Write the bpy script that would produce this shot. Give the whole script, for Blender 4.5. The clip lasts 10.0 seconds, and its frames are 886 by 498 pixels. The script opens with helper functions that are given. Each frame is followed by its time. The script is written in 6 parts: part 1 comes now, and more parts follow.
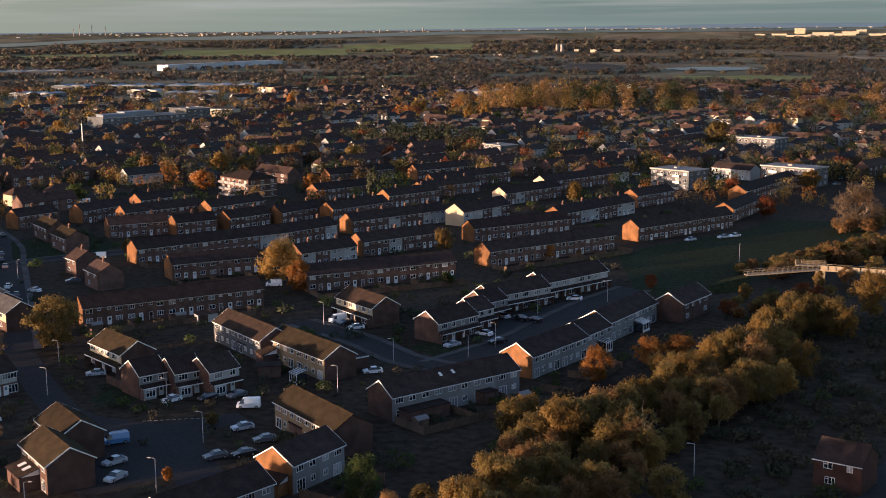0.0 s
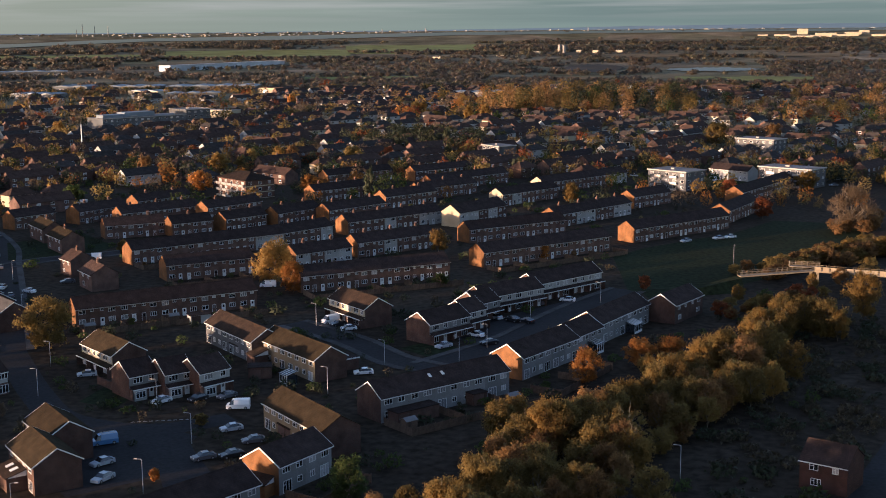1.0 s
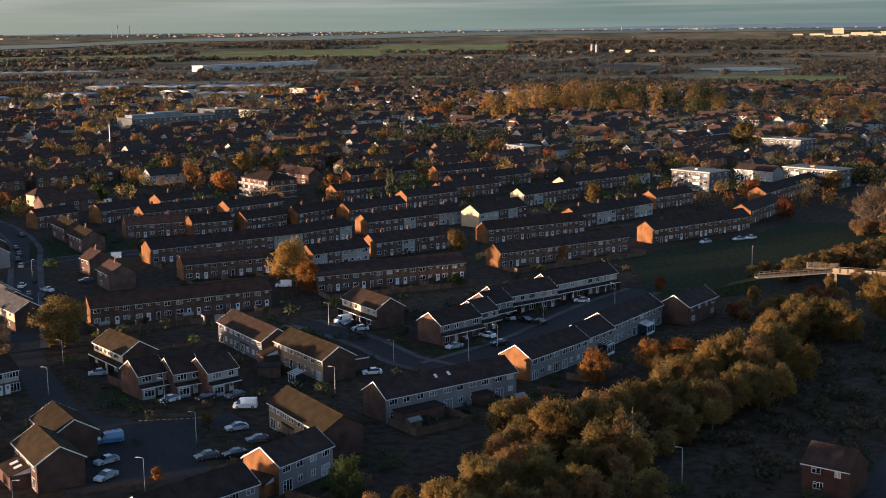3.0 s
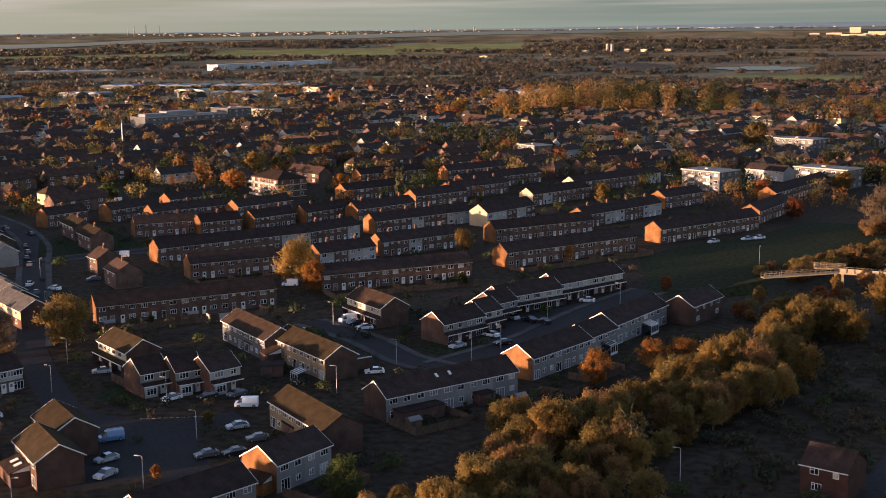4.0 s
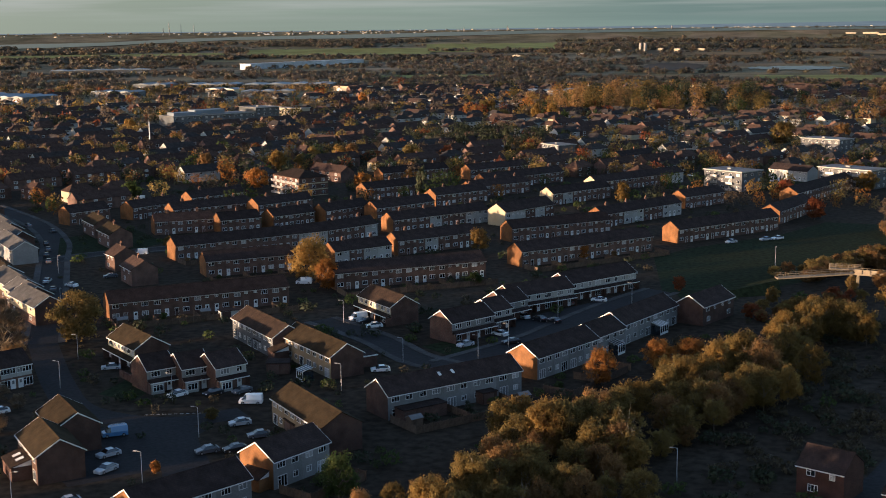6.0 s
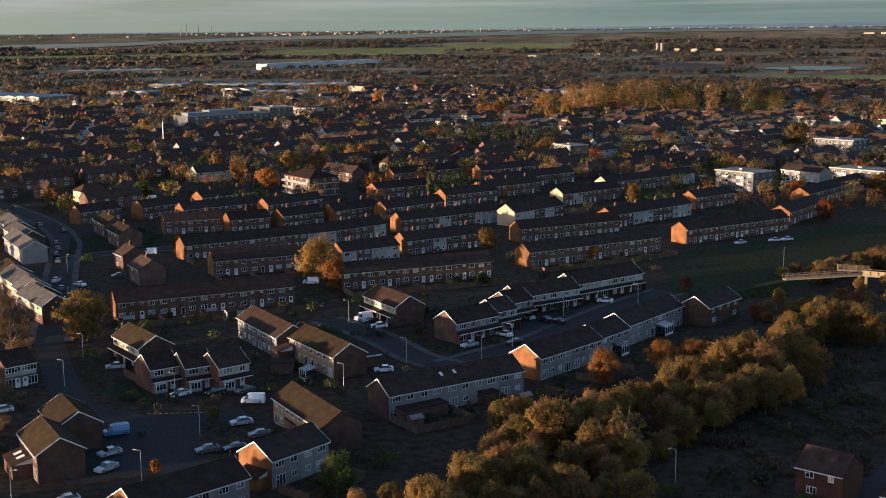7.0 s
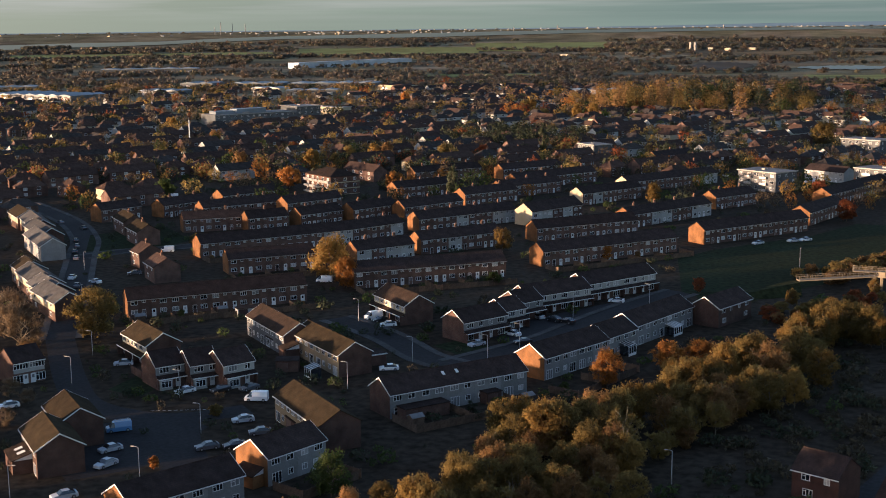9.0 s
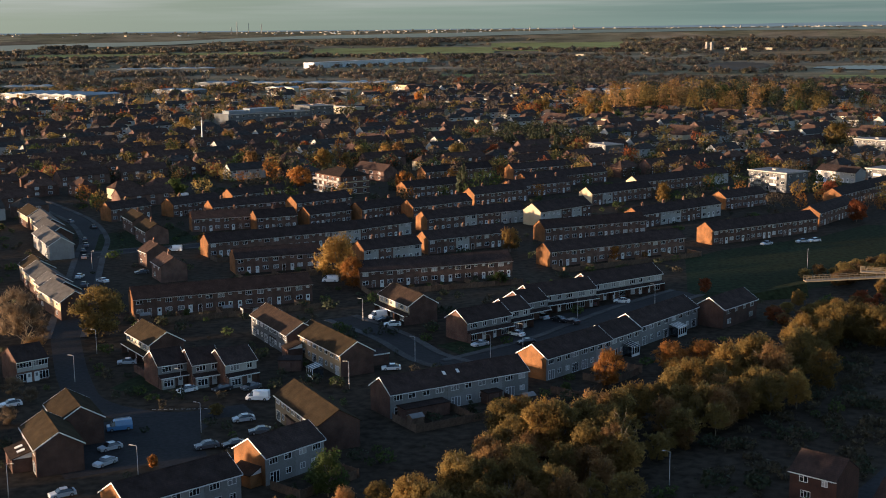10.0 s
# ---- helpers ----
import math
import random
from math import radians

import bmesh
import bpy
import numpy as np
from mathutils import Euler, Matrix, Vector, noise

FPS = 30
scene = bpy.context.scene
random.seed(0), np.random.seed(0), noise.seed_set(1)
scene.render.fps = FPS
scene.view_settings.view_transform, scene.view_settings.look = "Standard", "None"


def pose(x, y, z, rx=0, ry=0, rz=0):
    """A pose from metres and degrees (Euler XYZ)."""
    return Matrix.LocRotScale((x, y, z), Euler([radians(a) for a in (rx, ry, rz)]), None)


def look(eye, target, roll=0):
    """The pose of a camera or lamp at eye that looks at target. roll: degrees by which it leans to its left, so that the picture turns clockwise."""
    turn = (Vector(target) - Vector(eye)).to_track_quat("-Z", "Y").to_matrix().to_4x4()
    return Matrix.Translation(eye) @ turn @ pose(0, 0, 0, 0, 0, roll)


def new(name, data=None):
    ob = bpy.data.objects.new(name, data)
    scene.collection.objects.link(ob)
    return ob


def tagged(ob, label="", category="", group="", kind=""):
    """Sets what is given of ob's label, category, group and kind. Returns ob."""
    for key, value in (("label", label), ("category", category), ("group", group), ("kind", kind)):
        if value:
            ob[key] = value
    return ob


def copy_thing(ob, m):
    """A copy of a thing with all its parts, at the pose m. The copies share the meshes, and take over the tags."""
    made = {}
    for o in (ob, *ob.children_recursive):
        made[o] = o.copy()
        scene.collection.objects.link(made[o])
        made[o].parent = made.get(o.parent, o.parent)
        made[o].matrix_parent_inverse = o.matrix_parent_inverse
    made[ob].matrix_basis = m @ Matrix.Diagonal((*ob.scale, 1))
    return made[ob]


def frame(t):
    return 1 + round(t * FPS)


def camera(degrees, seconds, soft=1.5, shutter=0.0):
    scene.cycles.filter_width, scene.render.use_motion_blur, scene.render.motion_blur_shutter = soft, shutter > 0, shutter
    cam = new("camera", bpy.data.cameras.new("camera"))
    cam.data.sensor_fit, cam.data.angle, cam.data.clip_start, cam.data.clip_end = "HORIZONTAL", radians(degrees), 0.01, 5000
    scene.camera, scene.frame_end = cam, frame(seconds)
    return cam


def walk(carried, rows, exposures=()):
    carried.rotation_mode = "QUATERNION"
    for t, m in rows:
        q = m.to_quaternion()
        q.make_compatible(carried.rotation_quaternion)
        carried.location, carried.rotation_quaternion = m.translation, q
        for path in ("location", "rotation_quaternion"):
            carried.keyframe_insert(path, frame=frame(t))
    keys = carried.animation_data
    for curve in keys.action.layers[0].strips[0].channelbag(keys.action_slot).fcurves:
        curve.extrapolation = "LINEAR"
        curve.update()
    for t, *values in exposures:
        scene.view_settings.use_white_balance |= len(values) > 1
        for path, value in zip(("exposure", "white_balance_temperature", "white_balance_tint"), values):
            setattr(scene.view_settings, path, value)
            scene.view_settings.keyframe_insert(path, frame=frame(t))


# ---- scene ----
cam = camera(37.9, 10.0, soft=1.0)
PATH = [
    (0, (-0.374, -0.721, 74.728), (-0.474, 1.248, 74.389), -0.5),
    (0.5, (1.009, -0.855, 74.712), (0.908, 1.114, 74.374), -0.6),
    (1, (2.409, -0.831, 74.922), (2.304, 1.137, 74.584), -0.5),
    (1.5, (3.759, -0.765, 74.979), (3.644, 1.203, 74.64), -0.6),
    (2, (5.104, -0.606, 74.921), (4.975, 1.361, 74.582), -0.6),
    (2.5, (6.497, -0.502, 74.948), (6.353, 1.464, 74.61), -0.6),
    (4, (10.816, -0.251, 75.042), (10.634, 1.712, 74.703), -0.6),
    (4.5, (12.372, -0.229, 75.052), (12.177, 1.733, 74.712), -0.6),
    (5, (13.923, -0.317, 75.001), (13.714, 1.643, 74.662), -0.6),
    (5.5, (15.47, -0.293, 75.009), (15.248, 1.665, 74.67), -0.6),
    (7, (20.037, -0.006, 75.008), (19.776, 1.948, 74.669), -0.6),
    (7.5, (21.577, 0.247, 74.96), (21.302, 2.199, 74.622), -0.6),
    (8, (23.17, 0.498, 74.96), (22.882, 2.448, 74.621), -0.6),
    (8.5, (24.595, 0.753, 75.012), (24.295, 2.701, 74.672), -0.6),
    (9, (26.223, 0.832, 75.007), (25.91, 2.778, 74.667), -0.6),
    (9.5, (27.719, 1.164, 75.01), (27.394, 3.108, 74.67), -0.6),
    (10, (29.227, 1.42, 74.967), (28.889, 3.362, 74.627), -0.6),
]
# seconds, stops, kelvin, tint
LIGHTNESS = [
    (0, 1.73, 5430, 29), (0.5, 1.73, 5350, 25), (1, 1.75, 5300, 28), (1.5, 1.84, 5300, 39), (2, 1.88, 5250, 39),
    (2.5, 1.75, 5400, 27), (2.8, 1.74, 5350, 24), (3.7, 1.78, 5400, 26), (4, 1.94, 5980, 35), (4.5, 2.06, 6050, 32),
    (5, 1.97, 5350, 43), (5.3, 1.73, 5300, 22), (5.5, 1.71, 5290, 20), (7, 1.72, 5330, 23), (7.2, 1.78, 5370, 26),
    (7.5, 2, 5560, 34), (7.8, 1.78, 5350, 25), (8, 1.76, 5330, 23), (8.5, 1.73, 5290, 20), (9, 1.79, 5370, 23),
    (9.5, 1.73, 5290, 19), (10, 1.72, 5280, 18),
]
walk(cam, [(t, look(eye, target, roll)) for t, eye, target, roll in PATH], LIGHTNESS)

# ---- sky and sun ----
SUN_AZ, SUN_EL = 211.5, 2.9      # degrees, anticlockwise from +x; height over the horizon
world = bpy.data.worlds.new("world")
scene.world = world
world.use_nodes = True
wn = world.node_tree.nodes
sky = wn.new("ShaderNodeTexSky")
sky.sky_type, sky.sun_disc = "NISHITA", False
sky.sun_elevation, sky.sun_rotation = radians(SUN_EL), radians(90.0 - SUN_AZ)
sky.air_density, sky.dust_density, sky.ozone_density = 1.0, 0.8, 1.3
world.node_tree.links.new(sky.outputs[0], wn["Background"].inputs[0])
wn["Background"].inputs[1].default_value = 0.15
sun_data = bpy.data.lights.new("sun", "SUN")
sun_data.energy, sun_data.angle, sun_data.color = 4.8, radians(0.6), (1.0, 0.64, 0.31)
sun = new("sun", sun_data)
sun_way = Vector((math.cos(radians(SUN_AZ)) * math.cos(radians(SUN_EL)), math.sin(radians(SUN_AZ)) * math.cos(radians(SUN_EL)), math.sin(radians(SUN_EL))))
sun.matrix_world = look(sun_way * 500, (0, 0, 0))

# ---- materials ----


def node_material(name):
    m = bpy.data.materials.new(name)
    m.use_nodes = True
    n, l = m.node_tree.nodes, m.node_tree.links
    return m, n, l, n["Principled BSDF"]


def surface(name, colour, rough=0.8, grain=3.0, stain=0.25, vary=0.35, bump=0.3, metal=0.0, each=0.0, dirt=(0.5, 0.45, 0.4), spec=0.3, flat=1.0):
    """A paint, stone or soil: fine grain, broad stains, a little relief, and a change of tone from thing to thing."""
    m, n, l, b = node_material(name)
    tc = n.new("ShaderNodeTexCoord")
    at = n.new("ShaderNodeMapping")
    at.inputs["Scale"].default_value = (1, 1, flat)
    l.new(tc.outputs["Object"], at.inputs[0])
    fine, broad = n.new("ShaderNodeTexNoise"), n.new("ShaderNodeTexNoise")
    fine.inputs["Scale"].default_value, fine.inputs["Detail"].default_value = grain, 6
    broad.inputs["Scale"].default_value, broad.inputs["Detail"].default_value = grain * stain * 0.3, 4
    l.new(at.outputs[0], fine.inputs["Vector"])
    l.new(at.outputs[0], broad.inputs["Vector"])
    r1, r2 = n.new("ShaderNodeMapRange"), n.new("ShaderNodeMapRange")
    for r, lo, hi in ((r1, 1 - vary, 1 + vary), (r2, 0.0, 0.8)):
        r.inputs["From Min"].default_value, r.inputs["From Max"].default_value = 0.3, 0.7
        r.inputs["To Min"].default_value, r.inputs["To Max"].default_value = lo, hi
    l.new(fine.outputs["Fac"], r1.inputs["Value"])
    l.new(broad.outputs["Fac"], r2.inputs["Value"])
    mix = n.new("ShaderNodeMix")
    mix.data_type, mix.blend_type = "RGBA", "MIX"
    mix.inputs[6].default_value = (*colour, 1)
    mix.inputs[7].default_value = (*[c * d for c, d in zip(colour, dirt)], 1)
    l.new(r2.outputs[0], mix.inputs[0])
    tone = n.new("ShaderNodeHueSaturation")
    l.new(mix.outputs[2], tone.inputs["Color"])
    if each:
        info = n.new("ShaderNodeObjectInfo")
        r3, mul = n.new("ShaderNodeMapRange"), n.new("ShaderNodeMath")
        r3.inputs["To Min"].default_value, r3.inputs["To Max"].default_value = 1 - each, 1 + each
        mul.operation = "MULTIPLY"
        l.new(info.outputs["Random"], r3.inputs["Value"])
        l.new(r3.outputs[0], mul.inputs[0])
        l.new(r1.outputs[0], mul.inputs[1])
        l.new(mul.outputs[0], tone.inputs["Value"])
    else:
        l.new(r1.outputs[0], tone.inputs["Value"])
    l.new(tone.outputs[0], b.inputs["Base Color"])
    b.inputs["Roughness"].default_value, b.inputs["Metallic"].default_value = rough, metal
    b.inputs["Specular IOR Level"].default_value = spec
    if bump:
        bu = n.new("ShaderNodeBump")
        bu.inputs["Strength"].default_value, bu.inputs["Distance"].default_value = bump, 0.05
        l.new(fine.outputs["Fac"], bu.inputs["Height"])
        l.new(bu.outputs[0], b.inputs["Normal"])
    return m


def courses(name, colour, second, mortar, width, height, rough=0.85, gap=0.012, across=False):
    """Brickwork (across=False: courses go up the wall) or tiled roofs (across=True: courses go up the slope)."""
    m, n, l, b = node_material(name)
    tc, sep, com = n.new("ShaderNodeTexCoord"), n.new("ShaderNodeSeparateXYZ"), n.new("ShaderNodeCombineXYZ")
    l.new(tc.outputs["Object"], sep.inputs[0])
    if across:
        l.new(sep.outputs[0], com.inputs[0])
        l.new(sep.outputs[1], com.inputs[1])
    else:
        add = n.new("ShaderNodeMath")
        l.new(sep.outputs[0], add.inputs[0])
        l.new(sep.outputs[1], add.inputs[1])
        l.new(add.outputs[0], com.inputs[0])
        l.new(sep.outputs[2], com.inputs[1])
    br = n.new("ShaderNodeTexBrick")
    br.inputs["Scale"].default_value = 1.0
    br.inputs["Brick Width"].default_value, br.inputs["Row Height"].default_value = width, height
    br.inputs["Mortar Size"].default_value, br.inputs["Bias"].default_value = gap, 0.0
    for k, c in (("Color1", colour), ("Color2", second), ("Mortar", mortar)):
        br.inputs[k].default_value = (*c, 1)
    l.new(com.outputs[0], br.inputs["Vector"])
    no = n.new("ShaderNodeTexNoise")
    no.inputs["Scale"].default_value, no.inputs["Detail"].default_value = 0.45, 5
    l.new(tc.outputs["Object"], no.inputs["Vector"])
    r, info, r3, mul = n.new("ShaderNodeMapRange"), n.new("ShaderNodeObjectInfo"), n.new("ShaderNodeMapRange"), n.new("ShaderNodeMath")
    r.inputs["From Min"].default_value, r.inputs["From Max"].default_value = 0.3, 0.7
    r.inputs["To Min"].default_value, r.inputs["To Max"].default_value = 0.65, 1.25
    r3.inputs["To Min"].default_value, r3.inputs["To Max"].default_value = 0.82, 1.18
    mul.operation = "MULTIPLY"
    l.new(no.outputs["Fac"], r.inputs["Value"])
    l.new(info.outputs["Random"], r3.inputs["Value"])
    l.new(r.outputs[0], mul.inputs[0])
    l.new(r3.outputs[0], mul.inputs[1])
    tone = n.new("ShaderNodeHueSaturation")
    l.new(br.outputs["Color"], tone.inputs["Color"])
    l.new(mul.outputs[0], tone.inputs["Value"])
    l.new(tone.outputs[0], b.inputs["Base Color"])
    b.inputs["Roughness"].default_value = rough
    b.inputs["Specular IOR Level"].default_value = 0.06 if across else 0.2
    bu = n.new("ShaderNodeBump")
    bu.inputs["Strength"].default_value, bu.inputs["Distance"].default_value = 0.4, 0.02
    bu.invert = True
    l.new(br.outputs["Fac"], bu.inputs["Height"])
    l.new(bu.outputs[0], b.inputs["Normal"])
    return m


def foliage(name, colour, second, glow=0.7):
    """Leaves: each clump its own tone between two colours, thin enough to let some light through."""
    m, n, l, b = node_material(name)
    geo, info = n.new("ShaderNodeNewGeometry"), n.new("ShaderNodeObjectInfo")
    mix = n.new("ShaderNodeMix")
    mix.data_type = "RGBA"
    mix.inputs[6].default_value, mix.inputs[7].default_value = (*colour, 1), (*second, 1)
    l.new(geo.outputs["Random Per Island"], mix.inputs[0])
    r, tone = n.new("ShaderNodeMapRange"), n.new("ShaderNodeHueSaturation")
    r.inputs["To Min"].default_value, r.inputs["To Max"].default_value = 0.7, 1.3
    l.new(info.outputs["Random"], r.inputs["Value"])
    l.new(r.outputs[0], tone.inputs["Value"])
    l.new(mix.outputs[2], tone.inputs["Color"])
    l.new(tone.outputs[0], b.inputs["Base Color"])
    b.inputs["Roughness"].default_value = 0.7
    b.inputs["Specular IOR Level"].default_value = 0.165
    tr, ms = n.new("ShaderNodeBsdfTranslucent"), n.new("ShaderNodeMixShader")
    l.new(tone.outputs[0], tr.inputs["Color"])
    ms.inputs[0].default_value = glow
    l.new(b.outputs[0], ms.inputs[1])
    l.new(tr.outputs[0], ms.inputs[2])
    l.new(ms.outputs[0], n["Material Output"].inputs["Surface"])
    return m


# one brick in two tones: dull as shaded fronts, orange as sunlit gables
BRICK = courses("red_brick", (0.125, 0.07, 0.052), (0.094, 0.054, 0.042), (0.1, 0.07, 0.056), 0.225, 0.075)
BRICK_SUNLIT = courses("sunlit_brick", (0.185, 0.08, 0.024), (0.137, 0.06, 0.02), (0.135, 0.07, 0.03), 0.225, 0.075)
BRICK_BROWN = courses("brown_brick", (0.088, 0.044, 0.031), (0.066, 0.035, 0.027), (0.088, 0.062, 0.048), 0.225, 0.075)
# red brick darkened to hold the deep shade round two houses
BRICK_SHADED = courses("shaded_red_brick", (0.07, 0.03, 0.022), (0.05, 0.023, 0.018), (0.045, 0.028, 0.022), 0.225, 0.075)
TILE = courses("brown_roof_tile", (0.038, 0.025, 0.017), (0.027, 0.019, 0.014), (0.02, 0.015, 0.012), 0.3, 0.32, 0.9, 0.02, True)
TILE_DARK = courses("dark_roof_tile", (0.043, 0.03, 0.026), (0.031, 0.023, 0.021), (0.023, 0.017, 0.015), 0.3, 0.32, 0.9, 0.02, True)
TILE_RED = courses("red_roof_tile", (0.066, 0.043, 0.034), (0.05, 0.034, 0.028), (0.036, 0.022, 0.018), 0.3, 0.32, 0.9, 0.02, True)
TILE_GREY = courses("grey_roof_tile", (0.052, 0.045, 0.041), (0.039, 0.034, 0.032), (0.032, 0.029, 0.027), 0.3, 0.32, 0.9, 0.02, True)
TILE_CLAY = courses("clay_roof_tile", (0.078, 0.047, 0.034), (0.057, 0.036, 0.028), (0.04, 0.028, 0.023), 0.3, 0.32, 0.9, 0.02, True)
TILE_PALE = courses("pale_roof_tile", (0.082, 0.079, 0.077), (0.062, 0.06, 0.058), (0.07, 0.07, 0.07), 0.3, 0.32, 0.8, 0.02, True)
TILE_MOSS = courses("mossy_roof_tile", (0.032, 0.022, 0.012), (0.023, 0.017, 0.01), (0.03, 0.025, 0.015), 0.3, 0.32, 0.95, 0.02, True)
GREY_CLAD = surface("grey_render", (0.2, 0.2, 0.198), 0.85, 2.5, 0.4, 0.12, 0.2, each=0.15, dirt=(0.7, 0.68, 0.64))
WHITE_WALL = surface("white_render", (0.33, 0.33, 0.318), 0.85, 2.5, 0.4, 0.07, 0.15, each=0.08, dirt=(0.8, 0.77, 0.7))
# pale render darkened to stand in for shade on flats and one terrace
SHADED_WALL = surface("shaded_pale_render", (0.092, 0.096, 0.102), 0.85, 2.5, 0.4, 0.1, 0.15, each=0.06, dirt=(0.7, 0.67, 0.6))
CREAM_WALL = surface("cream_render", (0.37, 0.32, 0.225), 0.85, 2.5, 0.4, 0.07, 0.15, each=0.1, dirt=(0.8, 0.77, 0.7))
TAN_WALL = surface("tan_render", (0.21, 0.16, 0.1), 0.85, 2.5, 0.4, 0.1, 0.15, each=0.1, dirt=(0.75, 0.7, 0.62))
OFFICE_WALL = surface("dark_glazed_cladding", (0.085, 0.095, 0.105), 0.35, 1.5, 0.4, 0.15, 0.05, each=0.15)
WHITE_PLASTIC = surface("white_plastic", (0.64, 0.64, 0.63), 0.4, 6, 0.4, 0.05, 0, dirt=(0.85, 0.83, 0.8))
DARK_DOOR = surface("painted_door", (0.1, 0.06, 0.05), 0.45, 4, 0.4, 0.15, 0.05, each=0.5)
TIMBER = surface("weathered_timber", (0.11, 0.075, 0.05), 0.9, 5, 0.4, 0.3, 0.4, each=0.25)
CONCRETE = surface("concrete", (0.33, 0.31, 0.28), 0.9, 2.0, 0.4, 0.18, 0.3)
BRIDGE_RAIL = surface("buff_painted_steel", (0.2, 0.165, 0.115), 0.6, 4, 0.4, 0.15, 0.05)
BRIDGE_PAINT = surface("buff_concrete", (0.215, 0.178, 0.12), 0.8, 1.2, 0.5, 0.15, 0.2, dirt=(0.6, 0.55, 0.5))
ASPHALT = surface("asphalt", (0.03, 0.028, 0.028), 0.85, 1.2, 0.25, 0.25, 0.3, dirt=(0.7, 0.7, 0.7), spec=0.08)
PAVING = surface("paving", (0.085, 0.082, 0.08), 0.9, 1.5, 0.3, 0.2, 0.3, spec=0.04)
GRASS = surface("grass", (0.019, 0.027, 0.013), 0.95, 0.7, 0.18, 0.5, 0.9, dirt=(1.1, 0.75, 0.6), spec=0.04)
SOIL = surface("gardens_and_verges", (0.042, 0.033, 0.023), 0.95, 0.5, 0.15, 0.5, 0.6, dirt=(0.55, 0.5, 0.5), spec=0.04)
METAL = surface("galvanised_steel", (0.42, 0.42, 0.42), 0.45, 8, 0.4, 0.1, 0.05, 0.6)
SHEET_PALE = surface("pale_blue_cladding", (0.48, 0.52, 0.56), 0.5, 0.2, 0.4, 0.08, 0.05, 0.0)
SHEET = surface("pale_sheet_metal", (0.2, 0.24, 0.28), 0.5, 0.2, 0.4, 0.1, 0.05, 0.1, each=0.2)
FELT = surface("flat_roof_felt", (0.18, 0.18, 0.18), 0.8, 0.8, 0.3, 0.15, 0.2)
RUBBER = surface("rubber", (0.02, 0.02, 0.02), 0.8, 10, 0.4, 0.2, 0.1)
BARK = surface("bark", (0.11, 0.085, 0.06), 0.95, 6, 0.3, 0.4, 0.6)
BARK_PALE = surface("pale_bark", (0.24, 0.195, 0.135), 0.9, 6, 0.3, 0.4, 0.4)
CLAY = surface("clay_pot", (0.35, 0.17, 0.09), 0.85, 6, 0.4, 0.2, 0.2, each=0.3)


def glass(name, colour, rough):
    m, n, l, b = node_material(name)
    b.inputs["Base Color"].default_value = (*colour, 1)
    b.inputs["Roughness"].default_value, b.inputs["IOR"].default_value = rough, 1.52
    b.inputs["Specular IOR Level"].default_value = 0.9
    no, bu = n.new("ShaderNodeTexNoise"), n.new("ShaderNodeBump")
    no.inputs["Scale"].default_value, bu.inputs["Strength"].default_value = 1.3, 0.03
    l.new(no.outputs["Fac"], bu.inputs["Height"])
    l.new(bu.outputs[0], b.inputs["Normal"])
    return m


PANE = glass("window_glass", (0.02, 0.024, 0.03), 0.06)
pn, pl, pb = PANE.node_tree.nodes, PANE.node_tree.links, PANE.node_tree.nodes["Principled BSDF"]
p_info, p_ramp = pn.new("ShaderNodeObjectInfo"), pn.new("ShaderNodeValToRGB")     # some panes have pale curtains behind them
p_ramp.color_ramp.interpolation = "CONSTANT"
p_ramp.color_ramp.elements[0].color = (0.02, 0.024, 0.03, 1)
p_ramp.color_ramp.elements[1].position, p_ramp.color_ramp.elements[1].color = 0.62, (0.16, 0.16, 0.165, 1)
p_ramp.color_ramp.elements.new(0.85).color = (0.38, 0.37, 0.36, 1)
pl.new(p_info.outputs["Random"], p_ramp.inputs[0])
pl.new(p_ramp.outputs[0], pb.inputs["Base Color"])
CAR_GLASS = glass("car_glass", (0.012, 0.014, 0.016), 0.05)


def car_paint(name, colour):
    m, n, l, b = node_material(name)
    no, r, tone = n.new("ShaderNodeTexNoise"), n.new("ShaderNodeMapRange"), n.new("ShaderNodeHueSaturation")
    no.inputs["Scale"].default_value = 1.5
    r.inputs["To Min"].default_value, r.inputs["To Max"].default_value = 0.85, 1.1
    tone.inputs["Color"].default_value = (*colour, 1)
    l.new(no.outputs["Fac"], r.inputs["Value"])
    l.new(r.outputs[0], tone.inputs["Value"])
    l.new(tone.outputs[0], b.inputs["Base Color"])
    b.inputs["Roughness"].default_value, b.inputs["Coat Weight"].default_value = 0.35, 0.6
    return m


